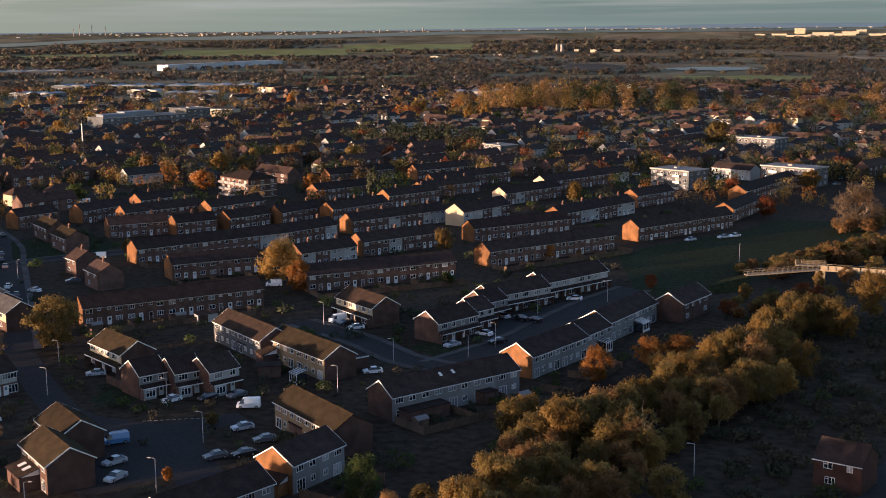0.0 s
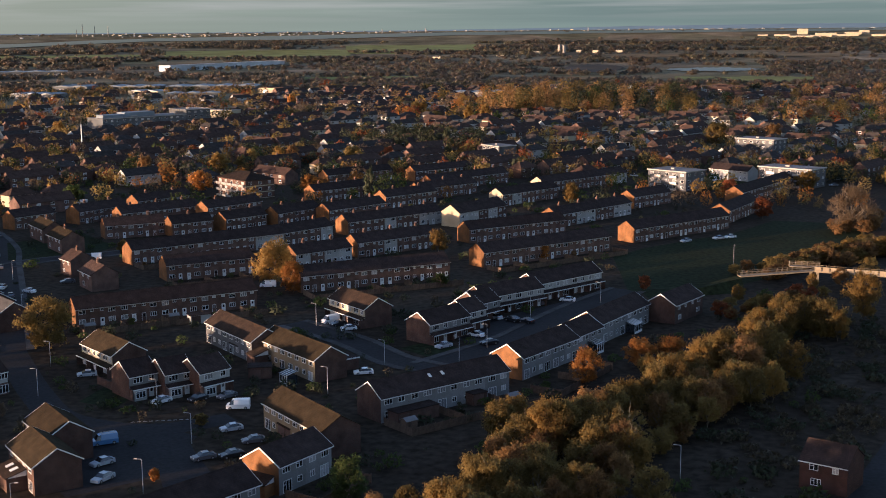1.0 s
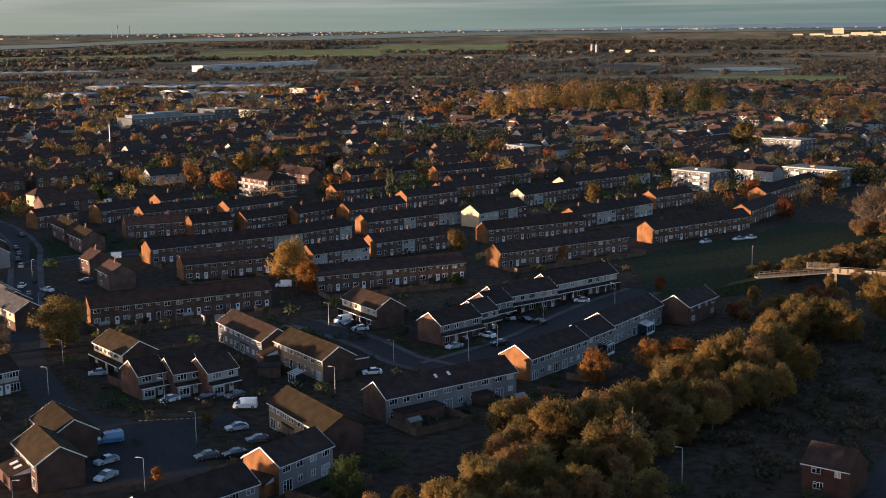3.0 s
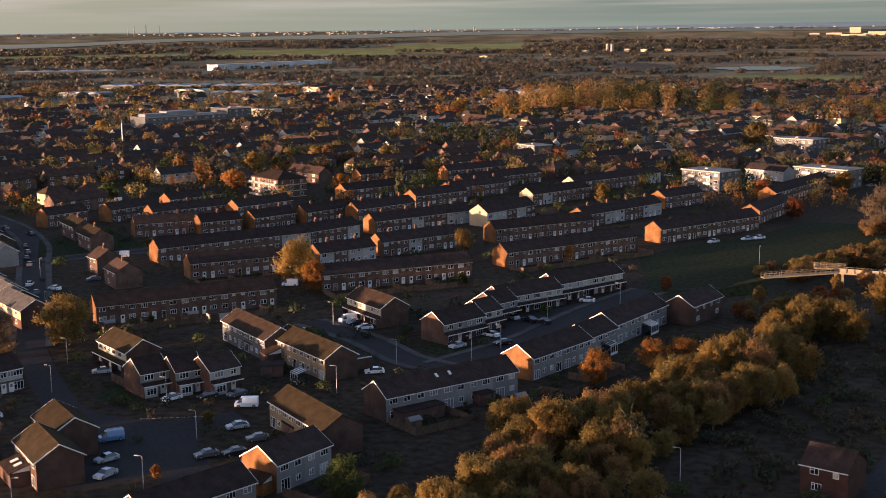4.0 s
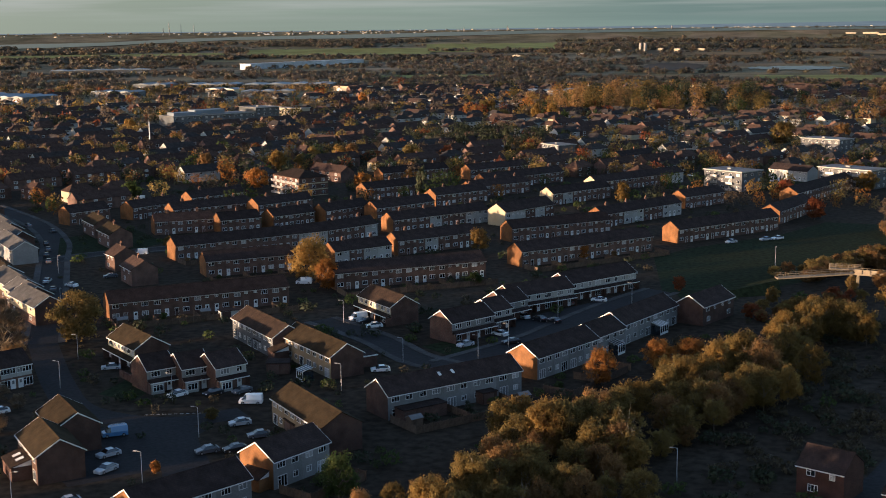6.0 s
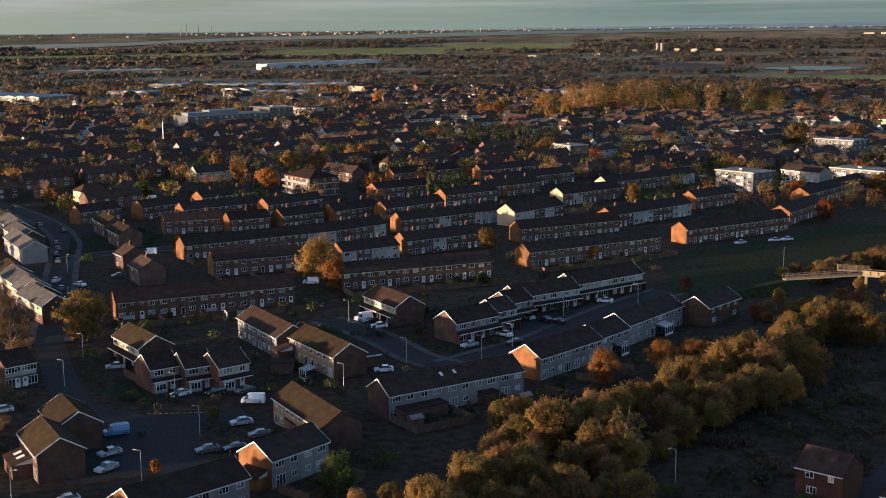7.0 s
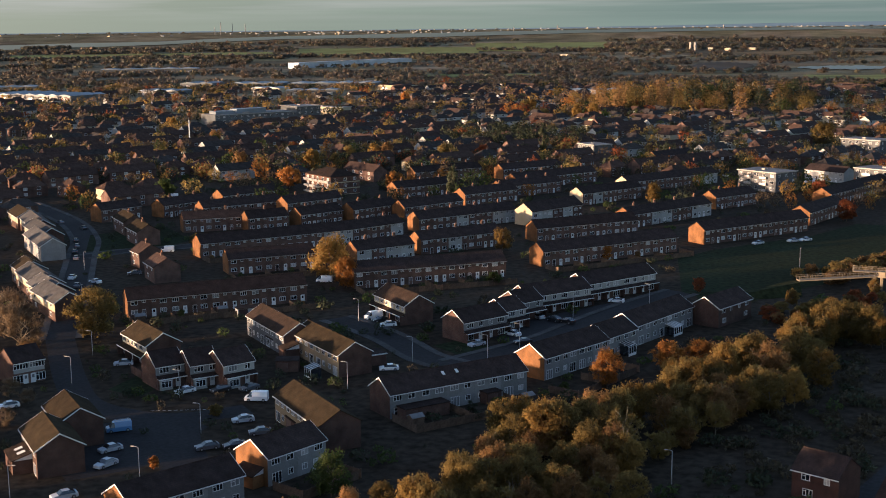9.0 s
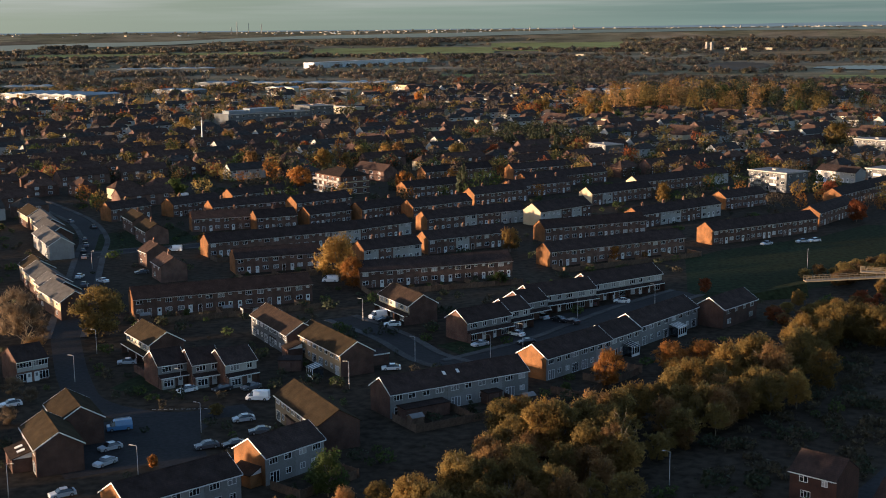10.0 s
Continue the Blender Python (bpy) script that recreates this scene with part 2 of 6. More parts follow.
PAINTS = {"white": car_paint("white_paint", (0.75, 0.75, 0.75)), "silver": car_paint("silver_paint", (0.42, 0.44, 0.47)), "grey": car_paint("grey_paint", (0.1, 0.1, 0.11)),
          "black": car_paint("black_paint", (0.018, 0.018, 0.02)), "blue": car_paint("blue_paint", (0.1, 0.22, 0.42)), "red": car_paint("red_paint", (0.3, 0.03, 0.025))}
LEAF = {"olive": foliage("olive_leaves", (0.162, 0.12, 0.04), (0.242, 0.168, 0.052)), "gold": foliage("golden_leaves", (0.22, 0.145, 0.04), (0.3, 0.185, 0.052)),
        "orange": foliage("orange_leaves", (0.28, 0.12, 0.028), (0.36, 0.17, 0.04)), "rust": foliage("rust_leaves", (0.25, 0.075, 0.032), (0.3, 0.11, 0.04)),
        "brown": foliage("brown_leaves", (0.2, 0.12, 0.05), (0.285, 0.165, 0.062)), "green": foliage("green_leaves", (0.05, 0.072, 0.022), (0.08, 0.1, 0.03)),
        # far woods: leaf colours raised and greyed to stand in for haze
        "hazed_brown": foliage("hazed_brown_leaves", (0.175, 0.14, 0.104), (0.23, 0.178, 0.126), 0.8), "hazed_dark": foliage("hazed_dark_leaves", (0.105, 0.1, 0.078), (0.14, 0.128, 0.094), 0.8),
        "hazed_olive": foliage("hazed_olive_leaves", (0.145, 0.132, 0.088), (0.195, 0.168, 0.106), 0.8),
        "hedge": foliage("hedge_leaves", (0.05, 0.042, 0.026), (0.075, 0.06, 0.034), 0.35),
        "twig": foliage("thinning_leaves", (0.14, 0.105, 0.068), (0.195, 0.142, 0.088)),
        "dark": foliage("dark_needles", (0.034, 0.042, 0.022), (0.05, 0.056, 0.03), 0.3)}

# ---- building blocks ----


class Shape:
    """Vertices and faces gathered for one mesh."""

    def __init__(self):
        self.v, self.f, self.m = [], [], []

    def add(self, verts, faces, mat=0):
        k = len(self.v)
        self.v += [tuple(p) for p in verts]
        self.f += [tuple(i + k for i in f) for f in faces]
        self.m += [mat] * len(faces)
        return self

    def box(self, x0, x1, y0, y1, z0, z1, mat=0):
        return self.add([(x, y, z) for z in (z0, z1) for y in (y0, y1) for x in (x0, x1)],
                        [(0, 2, 3, 1), (4, 5, 7, 6), (0, 1, 5, 4), (1, 3, 7, 5), (3, 2, 6, 7), (2, 0, 4, 6)], mat)

    def prism(self, outline, x0, x1, mat=0):
        """An outline of (y, z), seen from -x, drawn out along x."""
        n = len(outline)
        v = [(x0, y, z) for y, z in outline] + [(x1, y, z) for y, z in outline]
        return self.add(v, [tuple(range(n))[::-1], tuple(range(n, 2 * n))] + [(i, (i + 1) % n, n + (i + 1) % n, n + i) for i in range(n)], mat)

    def lattice(self, xs, zs, hole, y0, y1, mat=0):
        """A flat frame in the xz plane: a grid of cells, solid but for the holes, in one piece."""
        nx, nz = len(xs), len(zs)
        v = [(x, y, z) for y in (y0, y1) for z in zs for x in xs]
        at = lambda i, j, k: k * nx * nz + j * nx + i
        solid = lambda i, j: 0 <= i < nx - 1 and 0 <= j < nz - 1 and not hole(i, j)
        f = []
        for i in range(nx - 1):
            for j in range(nz - 1):
                if not solid(i, j):
                    continue
                f += [(at(i, j, 0), at(i + 1, j, 0), at(i + 1, j + 1, 0), at(i, j + 1, 0)), (at(i, j, 1), at(i, j + 1, 1), at(i + 1, j + 1, 1), at(i + 1, j, 1))]
                for di, dj, p, q in ((-1, 0, (i, j + 1), (i, j)), (1, 0, (i + 1, j), (i + 1, j + 1)), (0, -1, (i, j), (i + 1, j)), (0, 1, (i + 1, j + 1), (i, j + 1))):
                    if not solid(i + di, j + dj):
                        f.append((at(*q, 0), at(*p, 0), at(*p, 1), at(*q, 1)))
        used = sorted({k for q in f for k in q})
        to = {k: n for n, k in enumerate(used)}
        return self.add([v[k] for k in used], [tuple(to[k] for k in q) for q in f], mat)

    def tube(self, points, radii, sides=7, mat=0):
        """A round bar through the points."""
        rings = []
        for i, p in enumerate(points):
            p = Vector(p)
            way = Vector(points[min(i + 1, len(points) - 1)]) - Vector(points[max(i - 1, 0)])
            q = way.to_track_quat("Z", "Y")
            rings += [p + q @ Vector((math.cos(a) * radii[i], math.sin(a) * radii[i], 0)) for a in (2 * math.pi * k / sides for k in range(sides))]
        faces = [(i * sides + k, i * sides + (k + 1) % sides, (i + 1) * sides + (k + 1) % sides, (i + 1) * sides + k) for i in range(len(points) - 1) for k in range(sides)]
        faces += [tuple(range(sides))[::-1], tuple(range((len(points) - 1) * sides, len(points) * sides))]
        return self.add(rings, faces, mat)

    def mesh(self, name, mats, smooth=False):
        me = bpy.data.meshes.new(name)
        me.from_pydata(self.v, [], self.f)
        for m in mats if isinstance(mats, (list, tuple)) else [mats]:
            me.materials.append(m)
        me.polygons.foreach_set("material_index", self.m)
        if smooth:
            me.polygons.foreach_set("use_smooth", [True] * len(self.f))
        me.update()
        return me


def part(name, shape, material, parent, label="", at=None, smooth=False):
    """One mesh object under a thing or a part; at: its pose in the parent."""
    me = shape if isinstance(shape, bpy.types.Mesh) else shape.mesh(name, material, smooth)
    ob = new(name, me)
    ob.parent = parent
    if at is not None:
        ob.matrix_basis = at
    return tagged(ob, label)


def thing(name, m, label, category, group="", kind=""):
    ob = new(name)
    ob.matrix_basis = m
    return tagged(ob, label, category, group, kind)


def setting(name, shape, material, label, m=None):
    ob = new(name, shape.mesh(name, material))
    if m is not None:
        ob.matrix_basis = m
    return tagged(ob, label, "", "", "structure")


# windows, doors and chimneys are made once and shared
shared = {}


def window_mesh(w, h, lights):
    key = ("window", round(w, 2), round(h, 2), lights)
    if key not in shared:
        s, g, b = Shape(), Shape(), 0.075
        xs = [-w / 2, -w / 2 + b]
        for k in range(1, lights):
            xs += [-w / 2 + k * w / lights - b / 2, -w / 2 + k * w / lights + b / 2]
        xs += [w / 2 - b, w / 2]
        zs = [0, b, h * 0.66, h * 0.66 + b, h - b, h] if h > 0.9 and lights > 1 else [0, b, h - b, h]
        s.lattice(xs, zs, lambda i, j: i % 2 == 1 and (j % 2 == 1 or (len(zs) == 6 and j == 2 and i > 1)), -0.05, 0.03)
        g.box(-w / 2 + b, w / 2 - b, -0.012, 0.02, b, h - b)
        shared[key] = (s.mesh("window", WHITE_PLASTIC), g.mesh("pane", PANE))
    return shared[key]


def window(parent, x, y, z, w, h, lights=2, turn=0.0):
    frame_mesh, pane_mesh = window_mesh(w, h, lights)
    ob = part("window", frame_mesh, None, parent, at=pose(x, y, z, 0, 0, turn))
    part("pane", pane_mesh, None, ob)
    return ob


def door(parent, x, y, w=0.95, h=2.05, white=True, turn=0.0):
    key = ("door", w, white)
    if key not in shared:
        s = Shape()
        s.box(-w / 2, w / 2, -0.04, 0.02, 0, h, 0)
        for x0 in (-w / 2 - 0.07, w / 2):
            s.box(x0, x0 + 0.07, -0.06, 0.02, 0, h + 0.07, 1)
        s.box(-w / 2, w / 2, -0.06, 0.02, h, h + 0.07, 1)
        s.box(-w * 0.28, w * 0.28, -0.05, -0.03, h * 0.55, h * 0.9, 2)
        s.box(w * 0.36, w * 0.42, -0.08, -0.04, h * 0.46, h * 0.54, 1)
        shared[key] = s.mesh("door", [WHITE_PLASTIC if white else DARK_DOOR, WHITE_PLASTIC, PANE])
    return part("door", shared[key], None, parent, at=pose(x, y, 0, 0, 0, turn))


def chimney(parent, x, y, z, brick):
    key = ("chimney", brick.name)
    if key not in shared:
        s, p = Shape(), Shape()
        s.box(-0.45, 0.45, -0.3, 0.3, -1.2, 0.9).box(-0.5, 0.5, -0.35, 0.35, 0.9, 1.02)
        p.tube([(0, 0, 0), (0, 0, 0.1), (0, 0, 0.5), (0, 0, 0.55)], [0.13, 0.11, 0.1, 0.12], 8)
        shared[key] = (s.mesh("chimney", brick), p.mesh("chimney_pot", CLAY))
    ob = part("chimney", shared[key][0], None, parent, at=pose(x, y, z))
    for dx in (-0.22, 0.22):
        part("chimney_pot", shared[key][1], None, ob, "clay chimney pot", at=pose(dx, 0, 1.02))
    return ob


footprints = []     # circles (x, y, r) that are taken


def claim(x, y, ang, length, depth):
    c, s = math.cos(radians(ang)), math.sin(radians(ang))
    k = max(1, int(length / 6))
    for i in range(k + 1):
        u = length * i / k
        footprints.append((x + c * u - s * depth / 2, y + s * u + c * depth / 2, depth * 0.75))


def is_free(x, y, r):
    return all((x - a) ** 2 + (y - b) ** 2 > (r + q) ** 2 for a, b, q in footprints)


def gable_body(L, D, E, R, base=-0.4):
    return Shape().prism([(0, base), (D, base), (D, E), (D / 2, R), (0, E)], 0, L)


def gable_roof(L, D, E, R, over=0.35, verge=0.15, thick=0.14):
    s, pitch = Shape(), (R - E) / (D / 2)
    lo = E - over * pitch
    s.prism([(-over, lo + 0.03), (D / 2, R + 0.03), (D / 2, R + 0.03 + thick), (-over, lo + 0.03 + thick)], -verge, L + verge)
    s.prism([(D + over, lo + 0.03), (D + over, lo + 0.03 + thick), (D / 2, R + 0.03 + thick), (D / 2, R + 0.03)], -verge, L + verge)
    for k in range(int(L / 0.45)):
        x = -verge + (k + 0.5) * (L + 2 * verge) / max(1, int(L / 0.45))
        s.prism([(D / 2 - 0.14, R + thick + 0.0), (D / 2, R + thick + 0.13), (D / 2 + 0.14, R + thick + 0.0)], x - 0.215, x + 0.215)
    return s


def terrace(x, y, ang, length, units, wall=BRICK, roof=TILE_DARK, depth=8.0, eave=5.0, ridge=7.4, layout="brick", barge=False, chimneys=0,
            white=(), clad=None, porch=False, label="", group="", gable=None, full=False, bay=False):
    """Houses in a row. (x, y): the front's left corner; ang: the way along the front; the depth lies behind it."""
    row = thing("terraced_houses" if units > 1 else "house", pose(x, y, 0, 0, 0, ang), label, "house", group)
    claim(x, y, ang, length, depth)
    w = length / units
    part("wall", gable_body(length, depth, eave, ridge), wall, row)
    part("roof", gable_roof(length, depth, eave, ridge), roof, row)
    s = Shape().box(-0.15, length + 0.15, -0.47, -0.36, eave - 0.32, eave - 0.18)
    part("gutter", s, WHITE_PLASTIC if (barge or layout != "brick") else METAL, row)
    part("fascia", Shape().box(-0.12, length + 0.12, -0.345, -0.31, eave - 0.36, eave - 0.14), WHITE_PLASTIC, row)
    pitch = (ridge - eave) / (depth / 2)
    if barge:
        for x0, x1 in ((-0.21, -0.155), (length + 0.155, length + 0.21)):
            for side in (0, 1):
                prof = [(-0.4, eave - 0.4 * pitch - 0.04), (depth / 2, ridge - 0.04), (depth / 2, ridge + 0.19), (-0.4, eave - 0.4 * pitch + 0.19)]
                if side:
                    prof = [(depth - a, b) for a, b in prof][::-1]
                part("bargeboard", Shape().prism(prof, x0, x1), WHITE_PLASTIC, row, "white bargeboard")
    # thin gable skin: sunlight put into the orange brick, shade into the brown
    facing = gable or (BRICK_SUNLIT if wall is BRICK else None)
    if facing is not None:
        part("gable_wall", gable_body(0.03, depth, eave, ridge), facing, row, "brick gable coloured as sunlit" if gable is None else "pale rendered gable" if gable is CREAM_WALL else "brick gable coloured as shaded", at=pose(-0.031, 0, 0))
    for u in range(units):
        x0, flip = u * w, u % 2
        fx = (lambda q: x0 + (w * (1 - q) if flip else w * q))
        front = 0.0
        if u in white:
            part("rendered_front", Shape().box(x0 + 0.02, x0 + w - 0.02, -0.03, 0.05, 0.05, eave - 0.02), WHITE_WALL, row, "white painted front")
            front = -0.03
        elif clad is not None:
            part("cladding", Shape().box(x0 + 0.02, x0 + w - 0.02, -0.03, 0.05, 0.05 if full else 2.55, eave - 0.02), clad, row, "pale cladding panel")
            front = -0.03 if full else 0.0
        f2 = -0.03 if clad is not None or u in white else 0.0
        if layout == "brick":
            window(row, fx(0.3), f2, 3.45, 1.75, 1.15, 3 if u % 3 else 2)
            window(row, fx(0.76), f2, 3.95, 0.95, 0.65, 2)
            window(row, fx(0.3), front, 0.95, 1.75, 1.2, 3 if u % 2 else 2)
            door(row, fx(0.76), front, white=(u * 7 + int(x)) % 3 != 0)
        elif layout == "clad":
            window(row, fx(0.27), f2, 3.5, 1.9, 1.1, 3)
            window(row, fx(0.75), f2, 3.5, 1.6, 1.1, 2)
            window(row, fx(0.3), front, 0.12, 2.1, 2.05, 3)
            window(row, fx(0.76), front, 1.0, 1.2, 1.1, 2)
        elif layout == "porch":
            window(row, fx(0.3), f2, 3.4, 2.1, 1.2, 3)
            window(row, fx(0.77), f2, 3.4, 1.3, 1.2, 2)
            window(row, fx(0.28), front, 0.35, 2.2, 1.75, 3)
            door(row, fx(0.76), front)
        elif layout == "small":
            window(row, fx(0.3), f2, 3.5, 1.5, 1.1, 2)
            window(row, fx(0.75), f2, 3.5, 1.0, 1.0, 2)
            window(row, fx(0.35), front, 0.95, 1.7, 1.2, 3)
    if porch:
        part("porch_roof", Shape().prism([(-1.5, 2.3), (-1.5, 2.42), (-0.035, 2.98), (-0.035, 2.86)], 0.05, length - 0.05), roof, row, "lean-to porch roof of tiles")
        part("porch_fascia", Shape().box(0.05, length - 0.05, -1.56, -1.505, 2.25, 2.45), WHITE_PLASTIC, row, "white porch fascia")
        for u in range(units + 1):
            part("porch_wall", Shape().box(max(0.06, u * w - 0.11), min(length - 0.06, u * w + 0.11), -1.4, -0.035, -0.3, 2.28), wall, row)
        if bay:
            part("bay_front", Shape().box(0.3, 3.1, -1.6, -0.035, -0.2, 2.24), WHITE_WALL, row, "white painted bay front")
            window(row, 1.7, -1.6, 0.6, 2.2, 1.4, 3)
    for k in range(chimneys):
        chimney(row, length * (k + 0.5) / chimneys, depth / 2, ridge + 0.1, wall)
    return row

# ---- ground, roads, fields ----


def land(x, y):
    """The height of the ground: flat, then rising slowly to the far shore."""
    return float(np.interp(math.hypot(x, y), (0, 2600, 3000, 3400, 3800, 4100, 4300, 4450, 4600, 5200), (0, 0, 9.3, 16.9, 25.0, 35.5, 46.7, 56.5, 63.0, 63.0)))


def sheet(xs, ys, lift=0.0):
    s, n = Shape(), len(xs)
    s.add([(x, y, land(x, y) + lift) for y in ys for x in xs],
          [(j * n + i, j * n + i + 1, (j + 1) * n + i + 1, (j + 1) * n + i) for j in range(len(ys) - 1) for i in range(n - 1)])
    return s


def flatland(name):
    """Far country: hedged fields of changing tone over soil and grass."""
    m, n, l, b = node_material(name)
    tc = n.new("ShaderNodeTexCoord")
    vo, no, fi = n.new("ShaderNodeTexVoronoi"), n.new("ShaderNodeTexNoise"), n.new("ShaderNodeTexNoise")
    mp = n.new("ShaderNodeMapping")
    mp.inputs["Scale"].default_value = (0.0022, 0.0011, 0.0)
    mp.inputs["Rotation"].default_value = (0, 0, 0.25)
    l.new(tc.outputs["Object"], mp.inputs[0])
    l.new(mp.outputs[0], vo.inputs["Vector"])
    vo.inputs["Scale"].default_value = 2.2
    no.inputs["Scale"].default_value, no.inputs["Detail"].default_value = 0.012, 6
    fi.inputs["Scale"].default_value, fi.inputs["Detail"].default_value = 0.25, 6
    l.new(tc.outputs["Object"], no.inputs["Vector"])
    l.new(tc.outputs["Object"], fi.inputs["Vector"])
    ramp = n.new("ShaderNodeValToRGB")
    e = ramp.color_ramp.elements
    # field colours raised and greyed to stand in for distance haze
    e[0].position, e[0].color = 0.0, (0.14, 0.114, 0.08, 1)
    e[1].position, e[1].color = 1.0, (0.22, 0.18, 0.122, 1)
    for p, c in ((0.3, (0.15, 0.138, 0.084, 1)), (0.55, (0.18, 0.148, 0.1, 1)), (0.8, (0.19, 0.168, 0.104, 1))):
        k = e.new(p)
        k.color = c
    sep = n.new("ShaderNodeSeparateColor")
    l.new(vo.outputs["Color"], sep.inputs[0])
    l.new(sep.outputs[0], ramp.inputs[0])
    mul, r1, r2, tone = n.new("ShaderNodeMath"), n.new("ShaderNodeMapRange"), n.new("ShaderNodeMapRange"), n.new("ShaderNodeHueSaturation")
    mul.operation = "MULTIPLY"
    for r, lo, hi in ((r1, 0.6, 1.3), (r2, 0.75, 1.25)):
        r.inputs["From Min"].default_value, r.inputs["From Max"].default_value = 0.3, 0.7
        r.inputs["To Min"].default_value, r.inputs["To Max"].default_value = lo, hi
    l.new(no.outputs["Fac"], r1.inputs["Value"])
    l.new(fi.outputs["Fac"], r2.inputs["Value"])
    l.new(r1.outputs[0], mul.inputs[0])
    l.new(r2.outputs[0], mul.inputs[1])
    l.new(ramp.outputs[0], tone.inputs["Color"])
    l.new(mul.outputs[0], tone.inputs["Value"])
    l.new(tone.outputs[0], b.inputs["Base Color"])
    b.inputs["Roughness"].default_value = 0.95
    b.inputs["Specular IOR Level"].default_value = 0.0
    return m


COUNTRY = flatland("open_country")
setting("ground", sheet([-4000 + 200 * i for i in range(41)], [-600 + 75 * j for j in range(75)]), COUNTRY, "flat dark ground of gardens, verges and far fields")
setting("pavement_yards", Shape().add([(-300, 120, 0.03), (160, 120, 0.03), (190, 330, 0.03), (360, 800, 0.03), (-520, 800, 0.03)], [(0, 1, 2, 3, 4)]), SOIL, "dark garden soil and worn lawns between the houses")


def outline(points, lift, material, name, label):
    return setting(name, Shape().add([(x, y, lift) for x, y in points], [tuple(range(len(points)))]), material, label)


def smooth_line(points, step=4.0):
    """Points about a step apart on a curve through the given ones."""
    p = [Vector((x, y, 0)) for x, y in points]
    out = []
    for i in range(len(p) - 1):
        a, b, c, d = p[max(i - 1, 0)], p[i], p[i + 1], p[min(i + 2, len(p) - 1)]
        k = max(1, int((c - b).length / step))
        for j in range(k):
            t = j / k
            out.append(0.5 * ((2 * b) + (c - a) * t + (2 * a - 5 * b + 4 * c - d) * t * t + (3 * b - a - 3 * c + d) * t ** 3))
    return out + [p[-1]]


def strip(points, lo, hi, z0, z1):
    """A slab along a line, from lo to hi metres to its left, with its top at z1."""
    line, s, v = smooth_line(points), Shape(), []
    for i, p in enumerate(line):
        way = (line[min(i + 1, len(line) - 1)] - line[max(i - 1, 0)]).normalized()
        side = Vector((-way.y, way.x, 0))
        v += [(p + side * lo) + Vector((0, 0, z1)), (p + side * hi) + Vector((0, 0, z1)), (p + side * hi) + Vector((0, 0, z0)), (p + side * lo) + Vector((0, 0, z0))]
    f = [(4 * i + a, 4 * i + b, 4 * i + 4 + b, 4 * i + 4 + a) for i in range(len(line) - 1) for a, b in ((1, 0), (2, 1), (0, 3))]
    return s.add(v, f)


def road(name, points, width, lift=0.05, kerbs=True):
    setting(name, strip(points, -width / 2, width / 2, -0.2, lift), ASPHALT, "worn dark asphalt road")
    if kerbs:
        for side in (-1, 1):
            lo, hi = sorted((side * (width / 2 + 0.12), side * (width / 2 + 1.9)))
            setting("pavement", strip(points, lo, hi, -0.2, lift + 0.11), PAVING, "grey paved footway beside the road")
            lo, hi = sorted((side * width / 2, side * (width / 2 + 0.116)))
            setting("kerb", strip(points, lo, hi, -0.2, lift + 0.125), PAVING, "concrete kerb")
    for p in smooth_line(points, 8):
        footprints.append((p.x, p.y, width * 0.6))


road("road_1", [(-245, 530), (-202, 480), (-176, 438), (-162, 404), (-146, 365), (-116, 291)], 7.0)
road("road_9", [(-116, 291), (-97, 256), (-84, 238), (-66, 232), (-52, 240)], 7.0, 0.05, False)
road("road_2", [(-16, 279), (-6, 292), (3, 305), (13, 326), (24, 347), (36, 366)], 8.0, 0.054)
road("road_3", [(-63, 229), (-58, 217), (-53, 207), (-49, 196)], 8.5, 0.058, False)
road("road_4", [(-161, 402), (-152, 414), (-140, 421), (-120, 436)], 6.0, 0.062)
road("road_5", [(-54, 322), (-44, 312), (-34, 300), (-24, 285), (-14, 277)], 6.5, 0.066)
road("road_6", [(40, 150), (58, 195), (80, 240), (104, 300), (116, 350), (130, 400), (156, 460), (194, 540)], 7.5, 0.07, False)
outline([(-88, 219), (-66, 236), (-56, 228), (-60, 204), (-70, 196)], 0.046, ASPHALT, "road_7", "asphalt parking court")
outline([(-16, 312), (-6, 300), (36, 352), (28, 362)], 0.042, ASPHALT, "road_8", "asphalt forecourt before the terrace")
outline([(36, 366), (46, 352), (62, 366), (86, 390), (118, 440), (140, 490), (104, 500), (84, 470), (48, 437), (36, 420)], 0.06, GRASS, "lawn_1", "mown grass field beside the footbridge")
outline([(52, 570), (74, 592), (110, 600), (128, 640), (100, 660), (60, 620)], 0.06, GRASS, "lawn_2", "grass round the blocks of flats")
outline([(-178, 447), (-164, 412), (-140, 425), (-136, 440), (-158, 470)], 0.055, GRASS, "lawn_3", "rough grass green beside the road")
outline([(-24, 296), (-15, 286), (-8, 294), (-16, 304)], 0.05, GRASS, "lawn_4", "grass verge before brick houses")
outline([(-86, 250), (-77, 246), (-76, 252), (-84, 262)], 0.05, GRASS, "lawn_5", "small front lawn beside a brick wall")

marks = thing("road_marking", pose(-71.1, 236.6, 0.068, 0, 0, 11.3), "worn white dashes across the junction", "road marking")
for k in range(11):
    part("dash", Shape().box(k * 1.15, k * 1.15 + 0.7, -0.1, 0.1, -0.01, 0.004), WHITE_WALL, marks)

